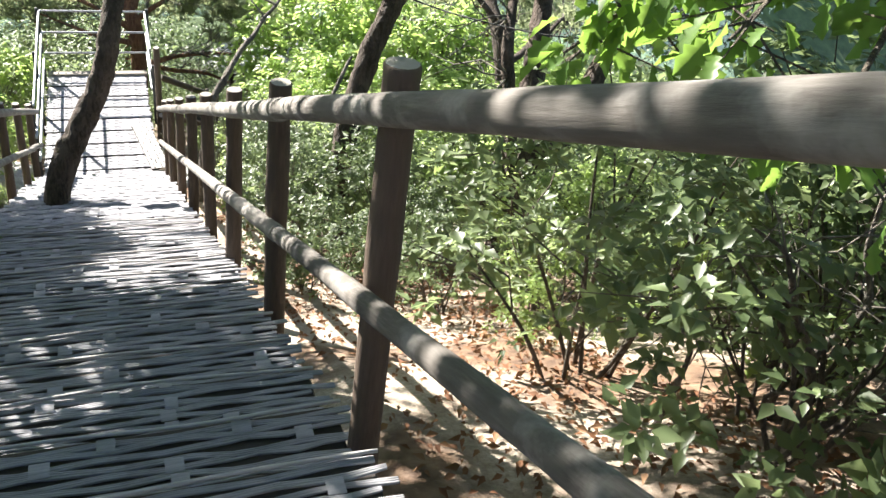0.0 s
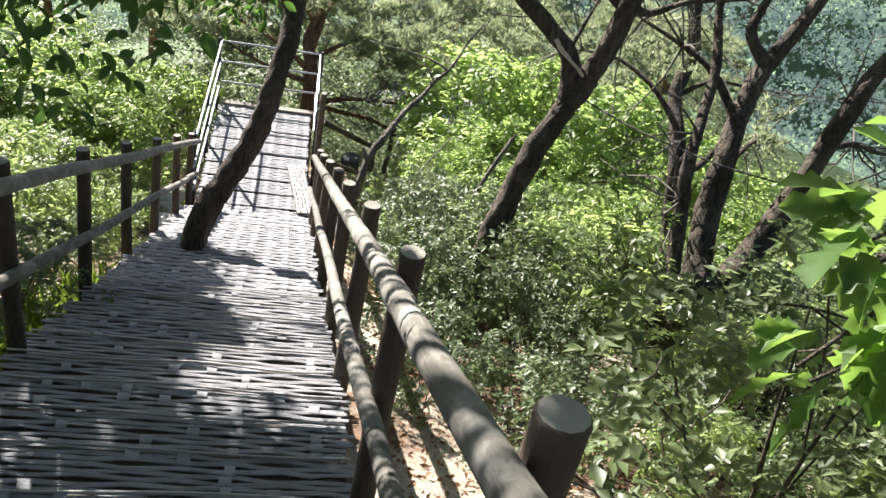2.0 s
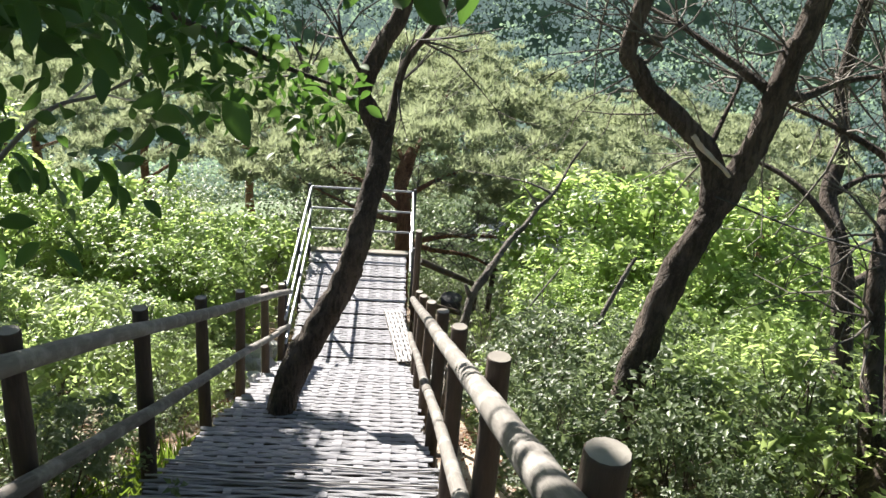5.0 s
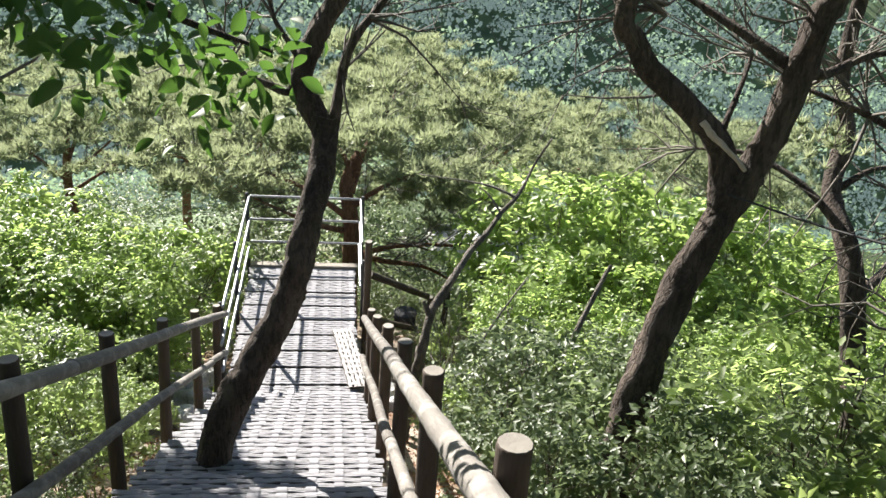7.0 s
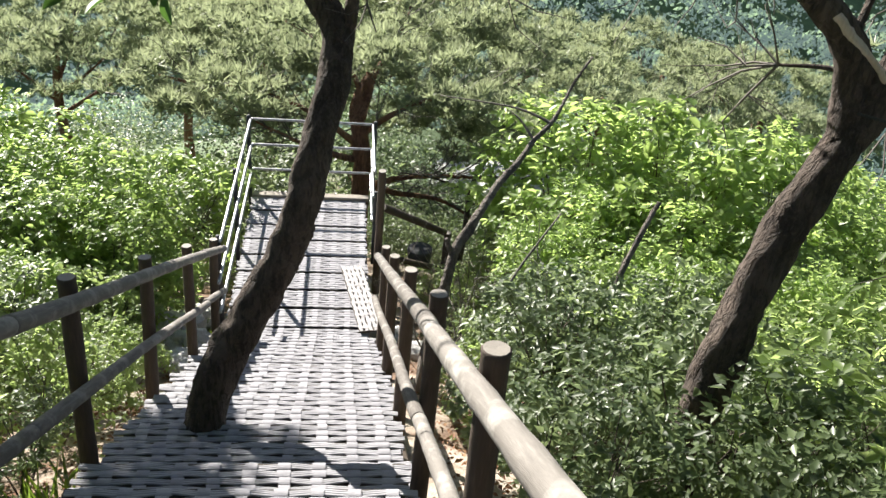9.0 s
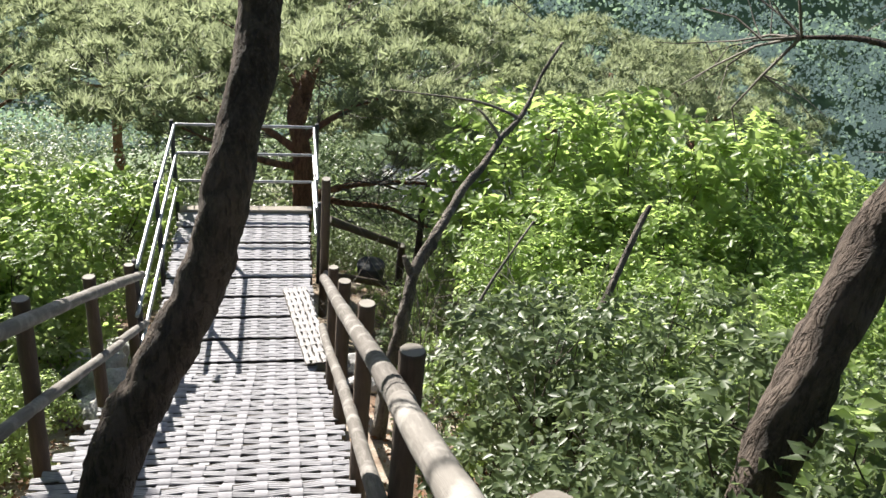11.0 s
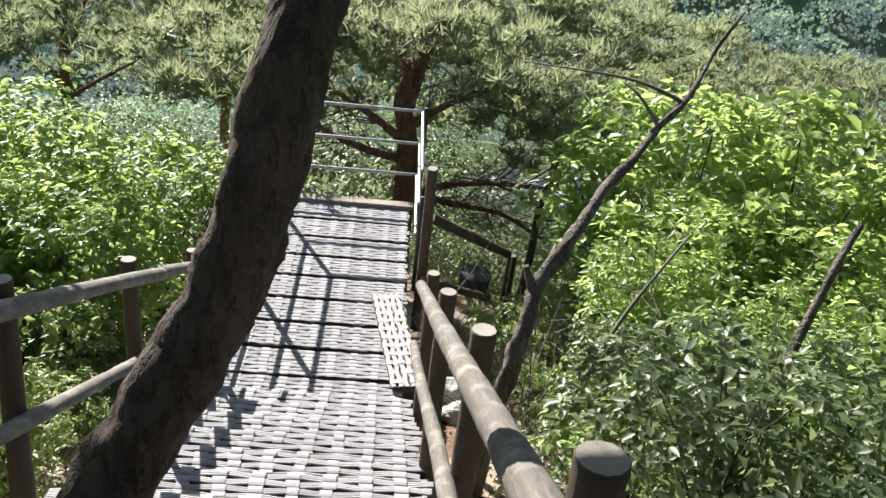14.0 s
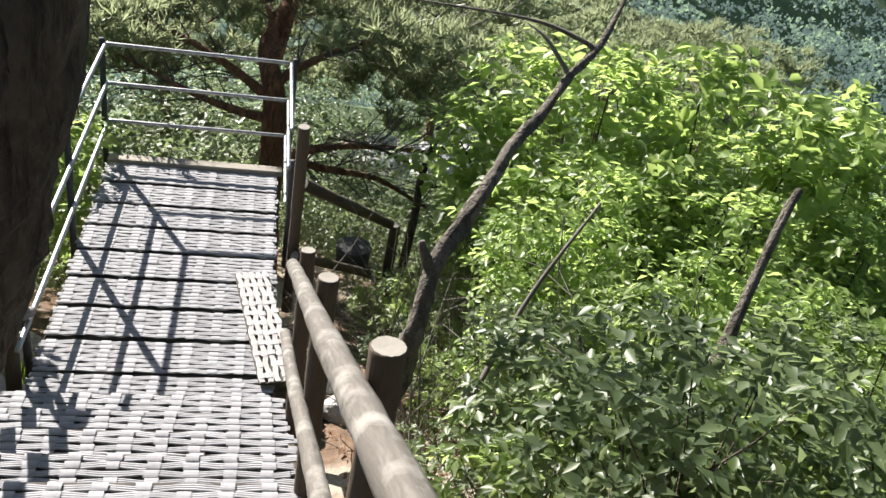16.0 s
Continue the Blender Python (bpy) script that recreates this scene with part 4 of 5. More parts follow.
P0 = (0.55, 9.5, -2.9)
big_pine("spreading red pine with a flat needled crown below the platform", P0, 200,
         [(0.9, -0.3, 3.9, 1.0, 0.5, 0.25), (0.6, 0.3, 4.1, 1.1, 0.6, 0.3), (-0.4, 0.3, 3.65, 0.8, 0.4, 0.15), (-1.7, 0.1, 3.5, 0.9, 0.6, 0.25), (1.9, 0.1, 3.55, 0.9, 0.6, 0.25), (-1.6, 2.2, 3.55, 1.6, 1.5, 0.45), (0.6, 2.8, 3.85, 1.9, 1.7, 0.5), (2.5, 2.2, 3.5, 1.4, 1.3, 0.4), (-0.4, 1.0, 3.95, 1.1, 0.8, 0.35), (-2.6, 1.0, 3.2, 1.1, 1.0, 0.35), (1.4, 0.6, 3.15, 0.9, 0.7, 0.3), (2.3, 0.9, 2.7, 1.0, 0.8, 0.3), (-1.2, 0.5, 3.2, 0.8, 0.6, 0.3), (0.5, 4.6, 4.0, 2.4, 1.6, 0.5), (3.6, 3.6, 3.3, 1.5, 1.4, 0.4), (-2.8, 3.8, 3.6, 1.7, 1.5, 0.4), (-1.2, 1.4, 2.6, 1.0, 0.7, 0.25), (1.2, 1.5, 2.5, 1.1, 0.7, 0.25), (0.2, 2.4, 2.9, 1.2, 0.8, 0.3), (2.7, 1.7, 2.1, 1.0, 0.7, 0.25), (-2.6, 2.2, 2.5, 1.1, 0.8, 0.25)],
         [[(0, -0.1, 2.9), (-0.4, -0.1, 3.2), (-1.0, 0.2, 3.4), (-1.9, 0.7, 3.4), (-2.7, 1.0, 3.3)], [(0, -0.1, 3.1), (0.3, 0, 3.3), (0.8, 0.3, 3.45), (1.5, 0.7, 3.5), (2.3, 1.3, 3.5)], [(0, -0.1, 2.7), (-0.5, -0.3, 2.9), (-1.1, -0.2, 3.1), (-1.8, 0.1, 3.3)],
          [(0, 0, 2.2), (0.6, -0.2, 2.5), (1.2, 0.0, 2.45), (2.0, 0.3, 2.3), (2.7, 0.6, 2.3)], [(0, 0, 2.3), (0.5, 0.0, 2.15), (1.2, 0.1, 2.0), (1.9, 0.2, 1.6), (2.4, 0.5, 1.5)], [(0, 0, 3.3), (-0.1, 0.4, 3.7), (-0.6, 1.2, 3.9), (-1.2, 2.2, 3.9)], [(0, 0, 3.3), (0.2, 0.6, 3.8), (0.6, 1.6, 4.1), (0.8, 2.8, 4.3)]],
         [(0.05, 0.0, -0.5), (0, 0, 1.0), (0.02, -0.05, 2.2), (0, -0.1, 3.0), (-0.1, 0.1, 3.4), (0.1, 0.5, 3.75)], 0.19, 300)
gen = np.random.default_rng(31)
for n, (x, y, sc, rz) in enumerate([(-4.8, 13.5, 1.0, 40), (5.6, 14.5, 0.95, 150), (0.6, 17.5, 1.12, 250), (-9.0, 18.0, 1.25, 310), (10.5, 17.0, 1.15, 100), (10.5, 24.0, 1.35, 20), (-4.5, 24.0, 1.35, 200), (14.5, 25.0, 1.4, 70), (-14, 27, 1.5, 120), (-1.8, 20.5, 1.2, 10), (6.0, 27.0, 1.4, 230), (0.8, 29.0, 1.4, 330)]):
    if n == 0:
        proto = big_pine("distant pine with a flat needled crown on the lower slope", (x, y, float(ground_z(x, y))), 260,
                         [(-1.2, 0.4, 3.6, 1.6, 1.5, 0.6), (0.9, -0.4, 3.9, 1.6, 1.5, 0.6), (0.1, 1.2, 4.2, 1.5, 1.3, 0.6), (1.8, 0.9, 3.3, 1.1, 1.1, 0.4), (-0.5, -1.3, 3.3, 1.2, 1.0, 0.4)],
                         [[(0, 0, 2.6), (-0.5, 0.1, 3.0), (-1.3, 0.3, 3.5)], [(0, 0, 2.8), (0.5, -0.1, 3.2), (1.1, -0.3, 3.8)], [(0, 0, 3.0), (0.1, 0.6, 3.5), (0.1, 1.2, 4.0)], [(0, 0, 2.4), (0.7, 0.4, 2.8), (1.6, 0.8, 3.2)]],
                         [(0, 0, -0.6), (0.05, 0, 1.2), (-0.05, 0.05, 2.6), (0.05, 0.1, 3.9)], 0.15, 200)
        tagged(proto, group="pines on the lower slope")
    else:
        c = copy_thing(proto, pose(x, y, float(ground_z(x, y)), 0, 0, rz))
        c.scale = (sc, sc, sc)


# ---------------------------------------------------------------- shrubs
def shrub(name, label, seed, radius, height, clusters, per, size, material, group, width=0.56, stems=7, shape=False):
    """A shrub of crooked stems that carry lobes of leaf rosettes, thick outside and hollow within."""
    g = np.random.default_rng(seed)
    ob = thing(name, label, "shrub" if "tree" not in name else "tree", pose(0, 0, 0), group)
    st, lf = Soup(), Soup()
    lobes = []
    for k in range(stems):
        a = k * 2.4 + g.uniform(-0.5, 0.5)
        q = radius * (0.12 if k == 0 else g.uniform(0.4, 0.9))
        tip = np.array([q * np.cos(a), q * np.sin(a), height * g.uniform(0.72, 0.98) * (1 - 0.45 * (q / radius) ** 2)])
        mid = tip * (0.45, 0.45, 0.5) + g.normal(0, 0.06, 3)
        P = spline([(g.normal(0, 0.05), g.normal(0, 0.05), -0.15), mid, tip], 4)
        tube(st, P, np.linspace(0.011, 0.003, len(P)) * max(1, height / 1.6), 5, 0.05, False, seed)
        lobes.append((tip, P, radius * g.uniform(0.34, 0.55)))
    for _ in range(clusters):
        tip, P, r = lobes[g.integers(len(lobes))]
        o = unit(g.normal(0, 1, 3) + (0, 0, 0.35))
        c = tip + o * r * (1, 1, 0.8) * g.uniform(0.55, 1.12)
        if g.random() < 0.25:
            c = c * (1, 1, g.uniform(0.25, 0.8))
        c[2] = max(c[2], 0.06 + g.uniform(0, 0.15))
        if g.random() < 0.16:
            b = P[int(g.integers(2, len(P)))]
            tube(st, [b, (b + c) / 2 + g.normal(0, 0.02, 3), c], [0.004, 0.0035, 0.002], 3, 0, False)
        n = max(4, int(per * g.uniform(0.7, 1.35)))
        a = g.uniform(0, 6.283) + np.arange(n) * 2.4 + g.normal(0, 0.25, n)
        axis = unit(o * 0.45 + (0, 0, 1) + g.normal(0, 0.25, 3))
        U = unit(np.cross(axis, (1.0, 0.3, 0.1)))
        W = np.cross(axis, U)
        out = np.cos(a)[:, None] * U + np.sin(a)[:, None] * W
        lift = g.normal(0.10, 0.35, n)[:, None]
        N = unit(axis - out * lift + g.normal(0, 0.28, (n, 3)))
        f = g.uniform(0.75, 1.2)
        off = out * 0.22 * size + g.normal(0, 1, (n, 3)) * 0.26 * size
        leaf_soup(lf, c + off, out + axis * lift, N, f * size * g.uniform(0.6, 1.2, n), width, 0.16, shape)
    tagged(put_part("brushwood", st.mesh("brushwood", M_STEM), ob), kind="stuff")
    tagged(put_part("foliage", lf.mesh("foliage", material), ob), kind="stuff")
    return ob


placed = set()


def scatter(protos, places, seed):
    g = random.Random(seed)
    for i, (x, y, sc) in enumerate(places):
        p = protos[g.randrange(len(protos))]
        m = pose(x, y, float(ground_z(x, y)) - 0.02, g.uniform(-6, 6), g.uniform(-6, 6), g.uniform(0, 360))
        if p.name not in placed:
            placed.add(p.name)
            p.matrix_basis = m
            c = p
        else:
            c = copy_thing(p, m)
        c.scale = (sc, sc, sc * g.uniform(0.9, 1.1))


SH = [shrub("shrub", "dense green shrub with small pointed leaves on the slope", 300 + i, 0.66, 1.2, 175, 12, 0.058, M_LEAF, "shrubs on the slope", 0.56, 8) for i in range(4)]
SL = [shrub("shrub", "lime green shrub with small pointed leaves in the sun", 320 + i, 0.64, 1.2, 165, 12, 0.066, M_LIME, "lime shrubs on the slope", 0.56, 8) for i in range(3)]
YT = [shrub("young_tree", "young lime green broadleaf tree in full sun", 340 + i, 1.15, 3.0, 400, 10, 0.120, M_YOUNG, "young trees on the slope", 0.60, 13, "six") for i in range(2)]

g = random.Random(5)
near_right, lime_right, left_side, lime_left = [], [], [], []
y = -5.6
while y < 9.5:
    x = 1.55 if y < -0.8 else 1.34
    if y > 1.4:
        x = 1.56
    x += g.uniform(0, 0.3)
    while x < 6.3:
        px, py, sc = x + g.uniform(-0.18, 0.18), y + g.uniform(-0.2, 0.2), g.uniform(0.7, 1.3)
        if (-5.2 < py < -1.0 and px < (1.9 if py > -2.8 else 2.1)) or (py < -3.7 and px < 2.6):
            x += 0.5
            continue
        if -1.3 < py < 1.1 and px < 2.3:
            sc *= 0.62 if py < 0.2 else 0.8
        if 5.2 < py and px < 2.6:
            sc *= 0.58
        if -2.2 < py < 0.3 and 2.1 < px < 3.4:
            sc *= 0.58
        if abs(px - 1.2) < 0.35 and 3.2 < py < 5.2:
            sc *= 0.6
        (lime_right if (py > 2.5 and g.random() < 0.7) or g.random() < 0.12 else near_right).append((px, py, sc))
        x += 0.62 + 0.05 * x
    y += 0.62 + 0.02 * max(0, y)
y = -5.5
while y < 9.5:
    x = -1.42 - g.uniform(0, 0.25)
    while x > -5.0:
        px, py, sc = x + g.uniform(-0.18, 0.18), y + g.uniform(-0.2, 0.2), g.uniform(0.75, 1.15)
        if px > -1.8:
            sc *= 0.7
        if px > -1.85 and 4.0 < py < 6.6:
            x -= 0.6
            continue
        (lime_left if (py > 2.2 and g.random() < 0.85) or g.random() < 0.25 else left_side).append((px, py, sc))
        x -= 0.66 + 0.05 * abs(x)
    y += 0.66 + 0.02 * max(0, y)
near_right += [(1.95, 3.0, 1.2), (2.35, 3.25, 1.25), (2.7, 3.0, 1.2), (1.8, 3.5, 1.05)]
lime_left += [(-1.5, 4.3, 0.48), (-1.7, 4.8, 0.5), (-1.45, 3.7, 0.5), (-1.75, 5.3, 0.5), (-1.5, 3.0, 0.55), (-1.75, 3.5, 0.6)]
scatter(SH, near_right + left_side, 1)
scatter(SL, lime_right + lime_left, 2)
lower = [(g.uniform(-0.62, 0.62) * (yy + 3), yy + g.uniform(-0.6, 0.6), g.uniform(1.0, 1.5) * (0.55 + yy / 20)) for yy in np.repeat(np.linspace(9.8, 24, 14), 6)]
lower = [(a, b, c) for a, b, c in lower if b > 22.4 or abs(a - 0.276 * (b - 1.5)) > 0.7 * c + 0.6]      # a glade down to the boulders
lower += [(0.276 * (yy - 1.5) + g.uniform(-1.1, 1.1), yy, g.uniform(0.4, 0.62)) for yy in np.linspace(9.6, 21.0, 46)]
lower += [(0.276 * (yy - 1.5) + g.uniform(-3.2, 2.6), yy, g.uniform(0.6, 0.85)) for yy in np.linspace(9.2, 17.5, 64)]
deep = [(g.uniform(-0.62, 0.62) * (yy + 3), yy, g.uniform(1.4, 2.2)) for yy in np.repeat(np.linspace(26, 50, 9), 8)]
scatter(YT, [(3.35, 7.6, 1.12), (4.4, 7.4, 1.14), (4.9, 6.0, 0.78), (3.9, 5.8, 0.76), (3.0, 6.2, 0.74), (2.4, 5.5, 0.56), (5.8, 7.2, 0.98), (6.6, 6.4, 0.85), (5.4, 5.0, 0.6), (3.4, 4.9, 0.58), (4.5, 4.3, 0.55), (6.3, 4.4, 0.6), (7.8, 8.2, 0.95),
             (-2.0, 6.0, 0.58), (-2.1, 6.6, 0.70), (-2.7, 5.8, 0.66), (-3.3, 6.4, 0.78), (-1.9, 7.9, 0.80), (-3.7, 7.8, 0.92), (-4.8, 6.6, 0.92), (-6.0, 8.5, 1.15), (-2.5, 4.5, 0.50)], 3)


def undergrowth(name, places, material, seed):
    """Shrubs too far off to tell apart: domes of leaf clumps over the lower slope."""
    g = np.random.default_rng(seed)
    so = Soup()
    for x, y, sc in places:
        k = 55
        a, q = g.uniform(0, 6.283, k), np.sqrt(g.uniform(0, 1, k))
        R = 0.8 * sc
        c = np.stack([x + R * q * np.cos(a), y + R * q * np.sin(a), np.zeros(k)], 1)
        c[:, 2] = ground_z(c[:, 0], c[:, 1]) + 1.25 * sc * np.sqrt(np.maximum(0, 1 - q * q)) * g.uniform(0.25, 1.1, k) + 0.05
        P = np.repeat(c, 11, 0)
        o = g.normal(0, 1, P.shape) * (0.10, 0.10, 0.035) * sc
        leaf_soup(so, P + o, unit(o + (0, 0, -0.02) + g.normal(0, 0.04, P.shape)), unit(g.normal(0, 0.45, P.shape) + (0, 0, 1)), 0.085 * min(sc, 1.6) * g.uniform(0.6, 1.2, len(P)), 0.6, 0.2)
    thing(name, "tangled green undergrowth covering the slope below the stairs", "undergrowth", kind="stuff", mesh=so.mesh(name, material))


side = [(g.uniform(8, 24), g.uniform(-2.0, 22), g.uniform(1.2, 2.0)) for _ in range(110)] + [(g.uniform(5.6, 9.5), g.uniform(-1.0, 9.5), g.uniform(0.9, 1.3)) for _ in range(70)] + [(g.uniform(-9.0, -5.0), g.uniform(-1.0, 9.5), g.uniform(0.9, 1.3)) for _ in range(40)]
undergrowth("undergrowth", lower + side[::2] + [(x, y, s * 1.3) for x, y, s in deep], M_LEAF, 7)
undergrowth("undergrowth", side[1::2], M_LIME, 8)


# ---------------------------------------------------------------- overhanging branches
def leafy_branch(name, label, base, tips, seed, count, size, r0=0.02, droop=0.5, reach=0.28, face=(0, 0, 1)):
    """A branch with side twigs and broad lobed leaves that hang from it."""
    ob = thing(name, label, "branch", pose(*base))
    g = np.random.default_rng(seed)
    wood, lf = Soup(), Soup()
    for tip in tips:
        t = np.asarray(tip, float) - base
        C = spline([(0, 0, 0), t * 0.35 + (0, 0, 0.10), t * 0.7 + (0, 0, 0.12), t], 6)
        tube(wood, C, np.linspace(r0, 0.004, len(C)), 6, 0.05, False, seed)
        for _ in range(count):
            p = C[int((1 - g.uniform(0, 1) ** 1.6 * 0.8) * (len(C) - 1))]
            d = unit(g.normal(0, 1, 3) + (0, 0, -0.2)) * g.uniform(0.05, reach)
            q = p + d
            tube(wood, [p, p + 0.6 * d, q], [0.004, 0.003, 0.002], 3, 0, False)
            n = g.integers(3, 7)
            o = g.normal(0, 0.035, (n, 3))
            D = unit(o * 6 + unit(d) * 0.7 + (0, 0, -droop) + g.normal(0, 0.2, (n, 3)))
            N = unit(g.normal(0, 0.5, (n, 3)) + face)
            leaf_soup(lf, q + o, D, N, size * g.uniform(0.6, 1.2, n), 0.36, 0.25, True)
    put_part("wood", wood.mesh("wood", M_STEM), ob)
    tagged(put_part("foliage", lf.mesh("foliage", M_OAK_BACKLIT), ob), kind="stuff")
    return ob


oak = thing("oak_tree", "leafy oak overhanging the stairs with broad green leaves", "tree", pose(0, 0, 0))
limb(oak, "trunk", [(-3.4, 0.9, 1.6), (-3.3, 0.9, 3.0), (-3.0, 1.0, 4.4), (-2.7, 1.1, 5.6), (-2.4, 1.2, 6.6), (-2.2, 1.4, 7.8)], 0.14, 0.05, M_BARK, 61, 12)
for i, pts in enumerate([[(-2.8, 1.05, 5.2), (-2.1, 0.8, 5.6), (-1.2, 0.3, 5.75), (-0.5, -0.1, 5.6)], [(-2.6, 1.1, 5.9), (-1.8, 0.2, 6.4), (-1.0, -0.9, 6.5), (-0.4, -1.7, 6.2)], [(-2.4, 1.2, 6.6), (-1.6, 1.0, 7.2), (-0.7, 0.8, 7.4)], [(-2.5, 1.1, 6.2), (-2.6, 0.0, 6.9), (-2.3, -1.2, 7.1)], [(-2.3, 1.3, 7.2), (-2.6, 2.2, 7.6), (-2.5, 3.0, 7.7)]]):
    limb(oak, "limb", pts, 0.055, 0.015, M_BARK, 62 + i, 8)
g2 = np.random.default_rng(66)
lf = Soup()
for cx, cy, cz, r, n in [(-0.55, -0.1, 5.45, 0.42, 150), (-0.9, -0.4, 5.6, 0.45, 120), (-0.45, -1.55, 5.95, 0.42, 120), (-0.9, -1.2, 6.3, 0.5, 130), (-1.5, 0.2, 6.2, 0.7, 160), (-1.5, 0.6, 5.7, 0.5, 100), (-0.9, 0.8, 7.2, 0.8, 210), (-1.9, 0.9, 7.1, 0.8, 220), (-2.4, -0.6, 7.0, 0.8, 200), (-2.5, 2.4, 7.6, 0.8, 180), (-1.5, 1.8, 7.6, 0.7, 170), (-0.4, 0.2, 6.6, 0.5, 110), (-1.6, -1.6, 6.9, 0.6, 130), (0.1, 1.2, 7.5, 0.6, 130), (0.15, -0.75, 5.75, 0.2, 24)]:
    P = np.array([cx, cy, cz]) + unit(g2.normal(0, 1, (n, 3))) * r * g2.uniform(0.15, 1, (n, 1)) ** 0.5 * (1, 1, 0.6)
    D = unit(g2.normal(0, 0.5, (n, 3)) + (0, 0, -0.55))
    leaf_soup(lf, P, D, unit(g2.normal(0, 0.6, (n, 3)) + (0.2, 0, 0.8)), 0.095 * g2.uniform(0.6, 1.2, n), 0.36, 0.25, "oval")


# gaps in the crowns, by where their sun falls on the stairs: x, y, radius
GAPS = [(-0.3, -3.05, 0.17), (0.06, -2.8, 0.15), (0.2, -1.25, 0.24), (-0.59, -1.7, 0.08), (0.4, 0.3, 0.4), (1.1, -3.0, 0.3), (1.05, -2.4, 0.2), (1.1, -3.6, 0.2), (1.9, -4.6, 0.2)]


def canopy(soup, gen, clusters, ylo, yhi, xlo, xhi, dlo, dhi, per=80):
    """Leaf clumps added on the sunward side to shade a stretch of the stairs."""
    for _ in range(clusters):
        y, x, d = gen.uniform(ylo, yhi), gen.uniform(xlo, xhi), gen.uniform(dlo, dhi)
        if any((x - a) ** 2 + (y - b) ** 2 < (r + 0.24) ** 2 for a, b, r in GAPS):
            continue
        c = np.array([x, y, stair_z(y)]) + d * np.array([-0.81, 1.54, 1.0])
        P = c + unit(gen.normal(0, 1, (per, 3))) * gen.uniform(0.18, 0.34) * gen.uniform(0.2, 1, (per, 1)) ** 0.5
        leaf_soup(soup, P, unit(gen.normal(0, 0.6, (per, 3)) + (0, 0, -0.5)), unit(gen.normal(0, 0.7, (per, 3)) + (-0.3, 0.5, 0.7)), 0.11 * gen.uniform(0.6, 1.2, per), 0.62, 0.25, "six")


canopy(lf, g2, 105, -7.4, -3.3, -1.2, 2.4, 2.4, 3.8)
canopy(lf, g2, 110, -3.9, -1.2, -1.0, 0.8, 2.4, 3.8)
canopy(lf, g2, 42, -1.6, 0.6, -0.95, 0.1, 2.7, 3.7)
canopy(lf, g2, 44, -2.9, 0.9, -0.95, -0.2, 2.6, 3.8)
canopy(lf, g2, 75, -1.9, 0.6, -1.0, -0.05, 2.6, 3.8)
for cx, cy, cz, r, n in [(-0.12, 0.10, 4.98, 0.22, 60), (0.05, -0.02, 5.02, 0.18, 40), (0.16, -0.10, 5.10, 0.14, 20), (-0.30, -0.08, 5.16, 0.25, 70), (-0.55, -0.2, 5.25, 0.25, 60), (-0.2, -0.3, 5.3, 0.25, 60), (0.12, -2.1, 6.0, 0.10, 12), (0.40, -1.85, 5.88, 0.08, 8), (-0.15, -2.0, 5.95, 0.14, 40), (-0.42, -1.9, 5.85, 0.22, 90), (-0.36, -1.6, 5.5, 0.26, 80), (-0.7, -1.7, 5.6, 0.3, 90), (-0.1, -1.8, 5.75, 0.2, 36)]:
    P = np.array([cx, cy, cz]) + unit(g2.normal(0, 1, (n, 3))) * r * g2.uniform(0.1, 1, (n, 1)) ** 0.5
    leaf_soup(lf, P, unit(g2.normal(0, 0.8, (n, 3)) + (0, 0, -0.5)), unit(g2.normal(0, 0.6, (n, 3)) + (0.2, 0.4, 0.6)), 0.075 * g2.uniform(0.6, 1.2, n), 0.36, 0.25, "oval")
limb(oak, "limb", [(-2.7, 1.1, 5.5), (-1.6, 0.5, 5.45), (-0.8, 0.1, 5.4), (-0.1, -0.1, 5.2), (0.15, -0.1, 5.12)], 0.03, 0.004, M_BARK, 68, 6)
limb(oak, "limb", [(-2.7, 1.05, 5.7), (-1.7, -0.6, 6.1), (-0.9, -1.5, 6.05), (-0.2, -2.1, 6.05), (0.4, -2.0, 5.95)], 0.03, 0.004, M_BARK, 69, 6)
tagged(put_part("foliage", lf.mesh("foliage", M_OAK_SHADED), oak), kind="stuff")
# unseen tree, added only to carry foliage that shades the stairs
shade_oak = thing("oak_tree", "unseen leafy oak added in the woods to shade the stairs", "tree", pose(0, 0, 0))
limb(shade_oak, "trunk", [(-4.6, 5.6, -0.6), (-4.5, 5.6, 2.0), (-4.3, 5.5, 4.4), (-3.8, 5.4, 6.0), (-3.4, 5.3, 7.6)], 0.16, 0.05, M_BARK, 81, 12)
for i, pts in enumerate([[(-4.1, 5.45, 5.0), (-3.2, 5.0, 6.0), (-2.3, 4.4, 6.6)], [(-3.8, 5.4, 6.0), (-2.9, 5.8, 6.9), (-2.2, 6.0, 7.3)], [(-4.0, 5.4, 5.6), (-3.6, 4.2, 6.6), (-3.0, 3.4, 7.2)], [(-3.6, 5.35, 6.9), (-2.6, 3.0, 8.0), (-1.2, 0.2, 8.9), (0.5, -3.0, 9.6), (1.2, -6.0, 10.2)], [(-2.6, 3.0, 8.0), (-0.8, 1.2, 8.0), (1.2, 0.0, 7.6), (3.0, -1.0, 7.6)]]):
    limb(shade_oak, "limb", pts, 0.06, 0.015, M_BARK, 82 + i, 8)
lf = Soup()
canopy(lf, g2, 32, -1.4, 1.9, -0.95, 0.0, 3.1, 4.4)
canopy(lf, g2, 24, 0.4, 2.3, -0.95, -0.35, 3.1, 4.4)
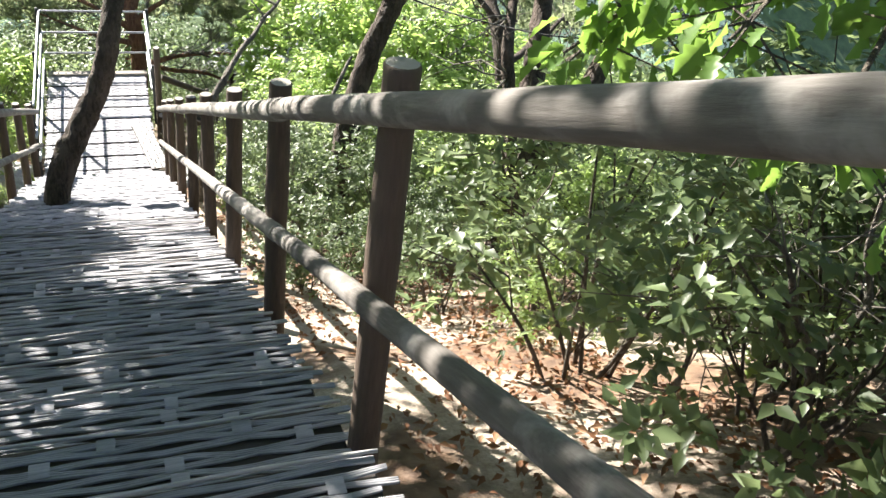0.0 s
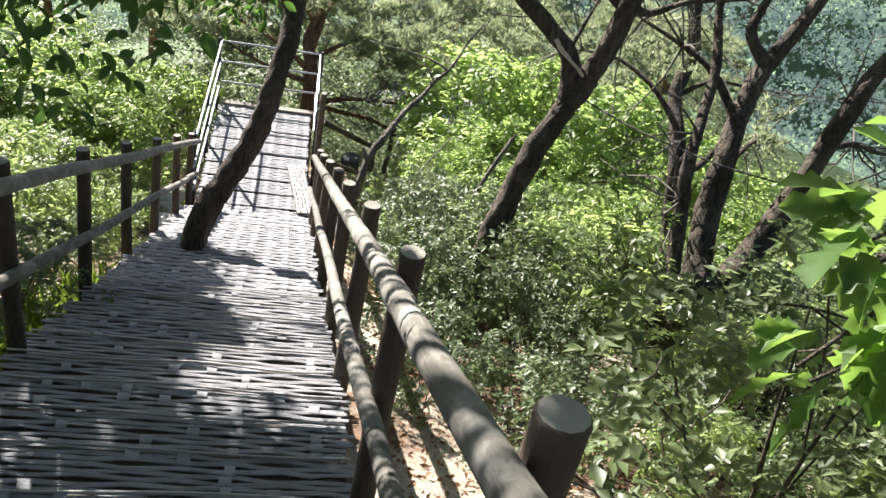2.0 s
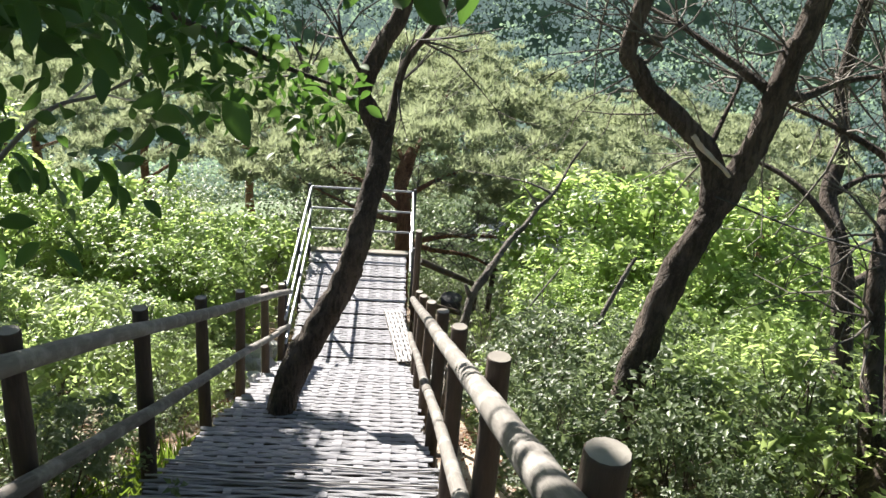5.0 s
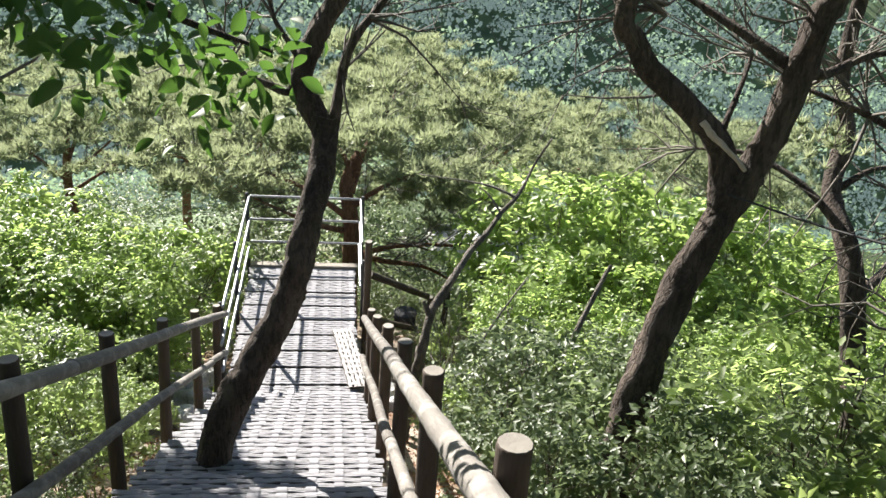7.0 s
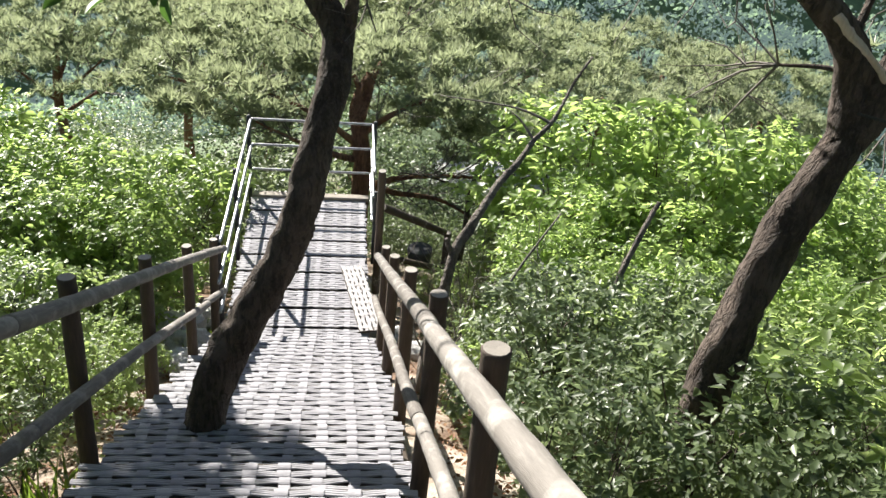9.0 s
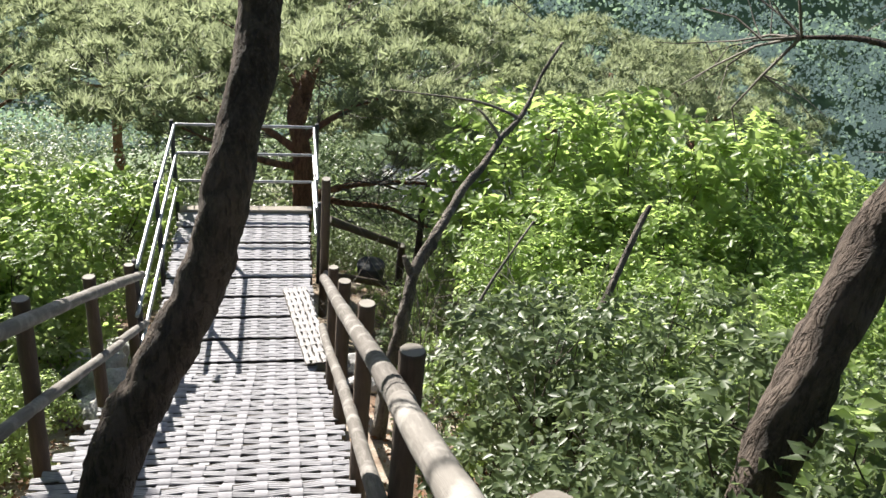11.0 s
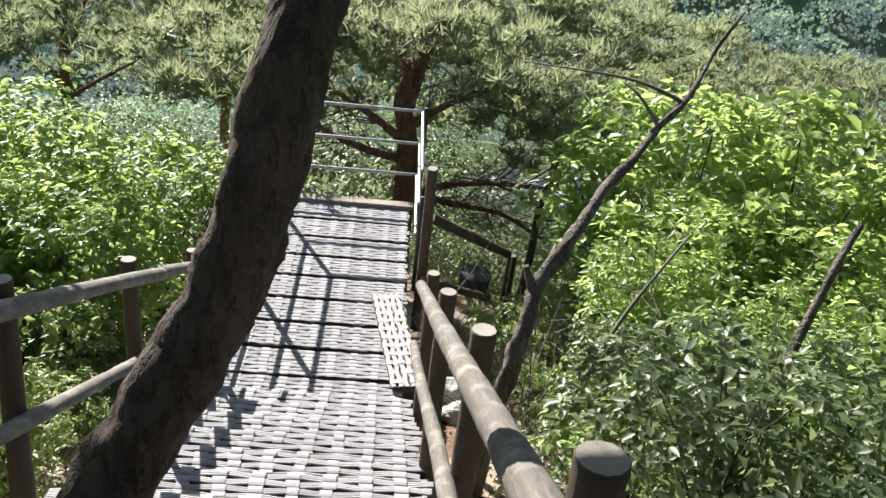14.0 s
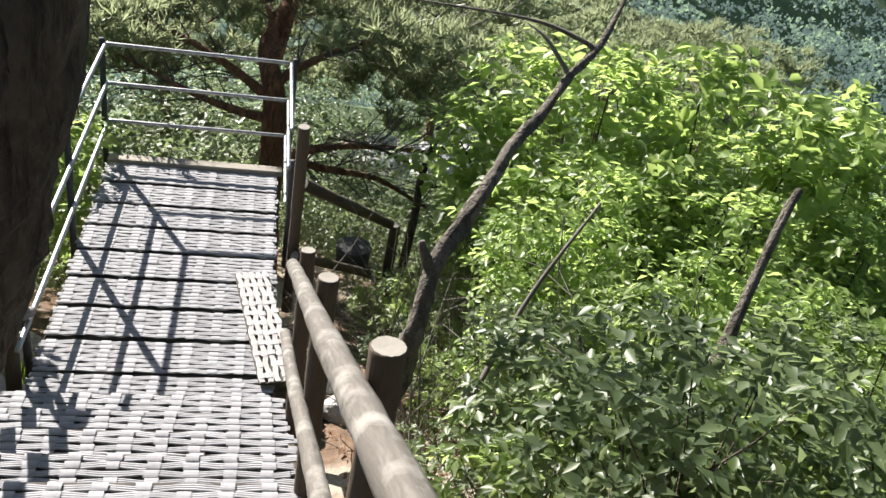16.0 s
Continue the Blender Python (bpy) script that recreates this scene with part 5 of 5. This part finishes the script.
# high crown out of view, added to close the sky over the upper stairs
for _ in range(270):
    x, y, h = g2.uniform(-3.6, 4.2), g2.uniform(-8.5, 0.5), g2.uniform(3.7, 4.9)
    if any((x + 0.432 * h - a) ** 2 + (y - 0.821 * h - b) ** 2 < (r + 0.5) ** 2 for a, b, r in GAPS):
        continue
    c = np.array([x, y, stair_z(y) + h])
    P = c + unit(g2.normal(0, 1, (70, 3))) * 0.55 * g2.uniform(0.1, 1, (70, 1)) ** 0.5 * (1, 1, 0.5)
    leaf_soup(lf, P, unit(g2.normal(0, 0.6, (70, 3)) + (0, 0, -0.4)), unit(g2.normal(0, 0.5, (70, 3)) + (0, 0, 1)), 0.15 * g2.uniform(0.6, 1.2, 70), 0.62, 0.25, "six")
tagged(put_part("foliage", lf.mesh("foliage", M_OAK_SHADED), shade_oak), kind="stuff")

leafy_branch("oak_branch", "oak branch with broad lobed leaves hanging beside the rail", (2.2, -2.7, 5.85), [(1.25, -3.15, 5.79), (1.40, -3.04, 5.72), (1.38, -3.0, 5.98)], 71, 3, 0.115, 0.010, 0.35, 0.10, (-0.5, -1.0, 0.8))
leafy_branch("oak_branch", "oak branch with broad lobed leaves hanging over the rail", (2.3, -3.2, 6.3), [(1.05, -3.35, 6.15), (1.3, -3.65, 6.1), (1.5, -3.8, 5.95), (1.15, -3.3, 5.9), (1.7, -3.4, 6.3)], 72, 17, 0.10)
leafy_branch("oak_branch", "oak branch with broad leaves hanging beside the stairs", (-1.9, -2.2, 5.9), [(-0.85, -2.25, 5.78), (-0.60, -2.0, 5.76), (-1.1, -2.3, 5.6)], 73, 12, 0.085)

# ---------------------------------------------------------------- ground cover
g3 = np.random.default_rng(81)
lit = Soup()
n = 9000
x = np.where(g3.random(n) < 0.65, 0.95 + 1.5 * g3.uniform(0, 1, n) ** 0.8, g3.uniform(-2.2, -0.95, n))
y = g3.uniform(-5.5, 5.5, n)
P = np.stack([x, y, ground_z(x, y) + 0.012 + g3.uniform(0, 0.02, n)], 1)
leaf_soup(lit, P, g3.normal(0, 1, (n, 3)) * (1, 1, 0.15) + (0, 0, 0.02), unit(g3.normal(0, 0.35, (n, 3)) + (0, 0, 1)), 0.045 * g3.uniform(0.5, 1.3, n), 0.5, 0.3)
thing("leaf_litter", "brown fallen leaves scattered over pale soil beside the stairs", "leaf litter", kind="stuff", mesh=lit.mesh("leaf_litter", M_DRY))
gr = Soup()
n = 1500
cx = np.repeat(np.array([-1.12, -1.05, -1.3, -1.15, -1.25, -1.1]), n // 6)
cy = np.repeat(np.array([-0.9, -0.3, 0.4, 1.2, -1.4, 5.6]), n // 6)
x, y = cx + g3.normal(0, 0.12, n), cy + g3.normal(0, 0.2, n)
P = np.stack([x, y, ground_z(x, y)], 1)
leaf_soup(gr, P, unit(g3.normal(0, 0.45, (n, 3)) + (0, 0, 1)), g3.normal(0, 1, (n, 3)), 0.28 * g3.uniform(0.4, 1.2, n), 0.05, 0.05)
thing("grass", "tufts of long green grass growing beside the stairs", "grass", kind="stuff", mesh=gr.mesh("grass", M_GRASS))


def boulder(label, x, y, z, sx, sy, sz, seed):
    bm = bmesh.new()
    bmesh.ops.create_icosphere(bm, subdivisions=4, radius=1.0)
    o = Vector((seed * 3.1, seed * 1.7, 0))
    for v in bm.verts:
        v.co *= 1 + 0.38 * noise.noise(v.co * 1.2 + o) + 0.12 * noise.noise(v.co * 3.2 + o) + 0.04 * noise.noise(v.co * 8 + o)
        v.co = Vector((v.co.x * sx, v.co.y * sy, v.co.z * sz))
    me = bpy.data.meshes.new("boulder")
    bm.to_mesh(me)
    bm.free()
    me.materials.append(M_ROCK)
    thing("boulder", label, "rock", pose(x, y, z), mesh=me)


for i, (x, y, sx, sy, sz) in enumerate([(5.9, 22.6, 1.25, 1.5, 0.8), (4.7, 23.2, 0.7, 0.9, 0.6), (7.2, 22.8, 0.6, 0.9, 0.5), (4.1, 24.6, 0.8, 0.9, 0.7)]):
    boulder("pale sunlit granite boulder lying in the woods below", x, y, float(ground_z(x, y)) + 0.45 * sz + 0.25, sx, sy, sz, 1 + i)
for i, (x, y, s) in enumerate([(-1.12, 5.35, 0.2), (-1.35, 5.7, 0.24), (-1.2, 6.1, 0.17), (-1.1, 4.75, 0.15), (1.08, 5.35, 0.14), (1.0, 5.8, 0.12)]):
    boulder("small pale rock lying beside the stairs", x, y, float(ground_z(x, y)) + 0.3 * s + (0.12 if x < 0 else 0), s * 1.3, s, s * 0.8, 5 + i)
b = Soup()
tube(b, [(0, 0, 0), (0, 0, 0.01), (0, 0, 0.2), (0, 0, 0.21)], [0.13, 0.14, 0.16, 0.15], 20)
thing("bucket", "dark grey rubber tub standing below the platform", "tub", pose(1.30, 7.5, -0.65), mesh=b.mesh("bucket", M_BUCKET, True))


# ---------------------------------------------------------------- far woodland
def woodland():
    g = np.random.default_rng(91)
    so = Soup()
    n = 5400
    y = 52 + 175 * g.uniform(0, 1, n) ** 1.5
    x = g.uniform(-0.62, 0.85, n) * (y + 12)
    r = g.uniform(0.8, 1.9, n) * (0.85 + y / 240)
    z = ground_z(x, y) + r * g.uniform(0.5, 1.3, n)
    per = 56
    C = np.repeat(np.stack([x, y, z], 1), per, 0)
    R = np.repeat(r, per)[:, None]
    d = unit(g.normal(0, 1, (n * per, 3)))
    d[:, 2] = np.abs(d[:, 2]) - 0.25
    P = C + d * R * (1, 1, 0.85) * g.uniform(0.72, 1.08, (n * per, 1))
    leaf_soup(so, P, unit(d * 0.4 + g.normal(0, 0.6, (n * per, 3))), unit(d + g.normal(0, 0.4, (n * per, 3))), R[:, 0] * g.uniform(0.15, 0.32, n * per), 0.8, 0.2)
    thing("woodland_backdrop", "dense green woodland covering the far side of the valley", "woodland", kind="stuff", mesh=so.mesh("woodland_backdrop", M_FAR_HAZE))


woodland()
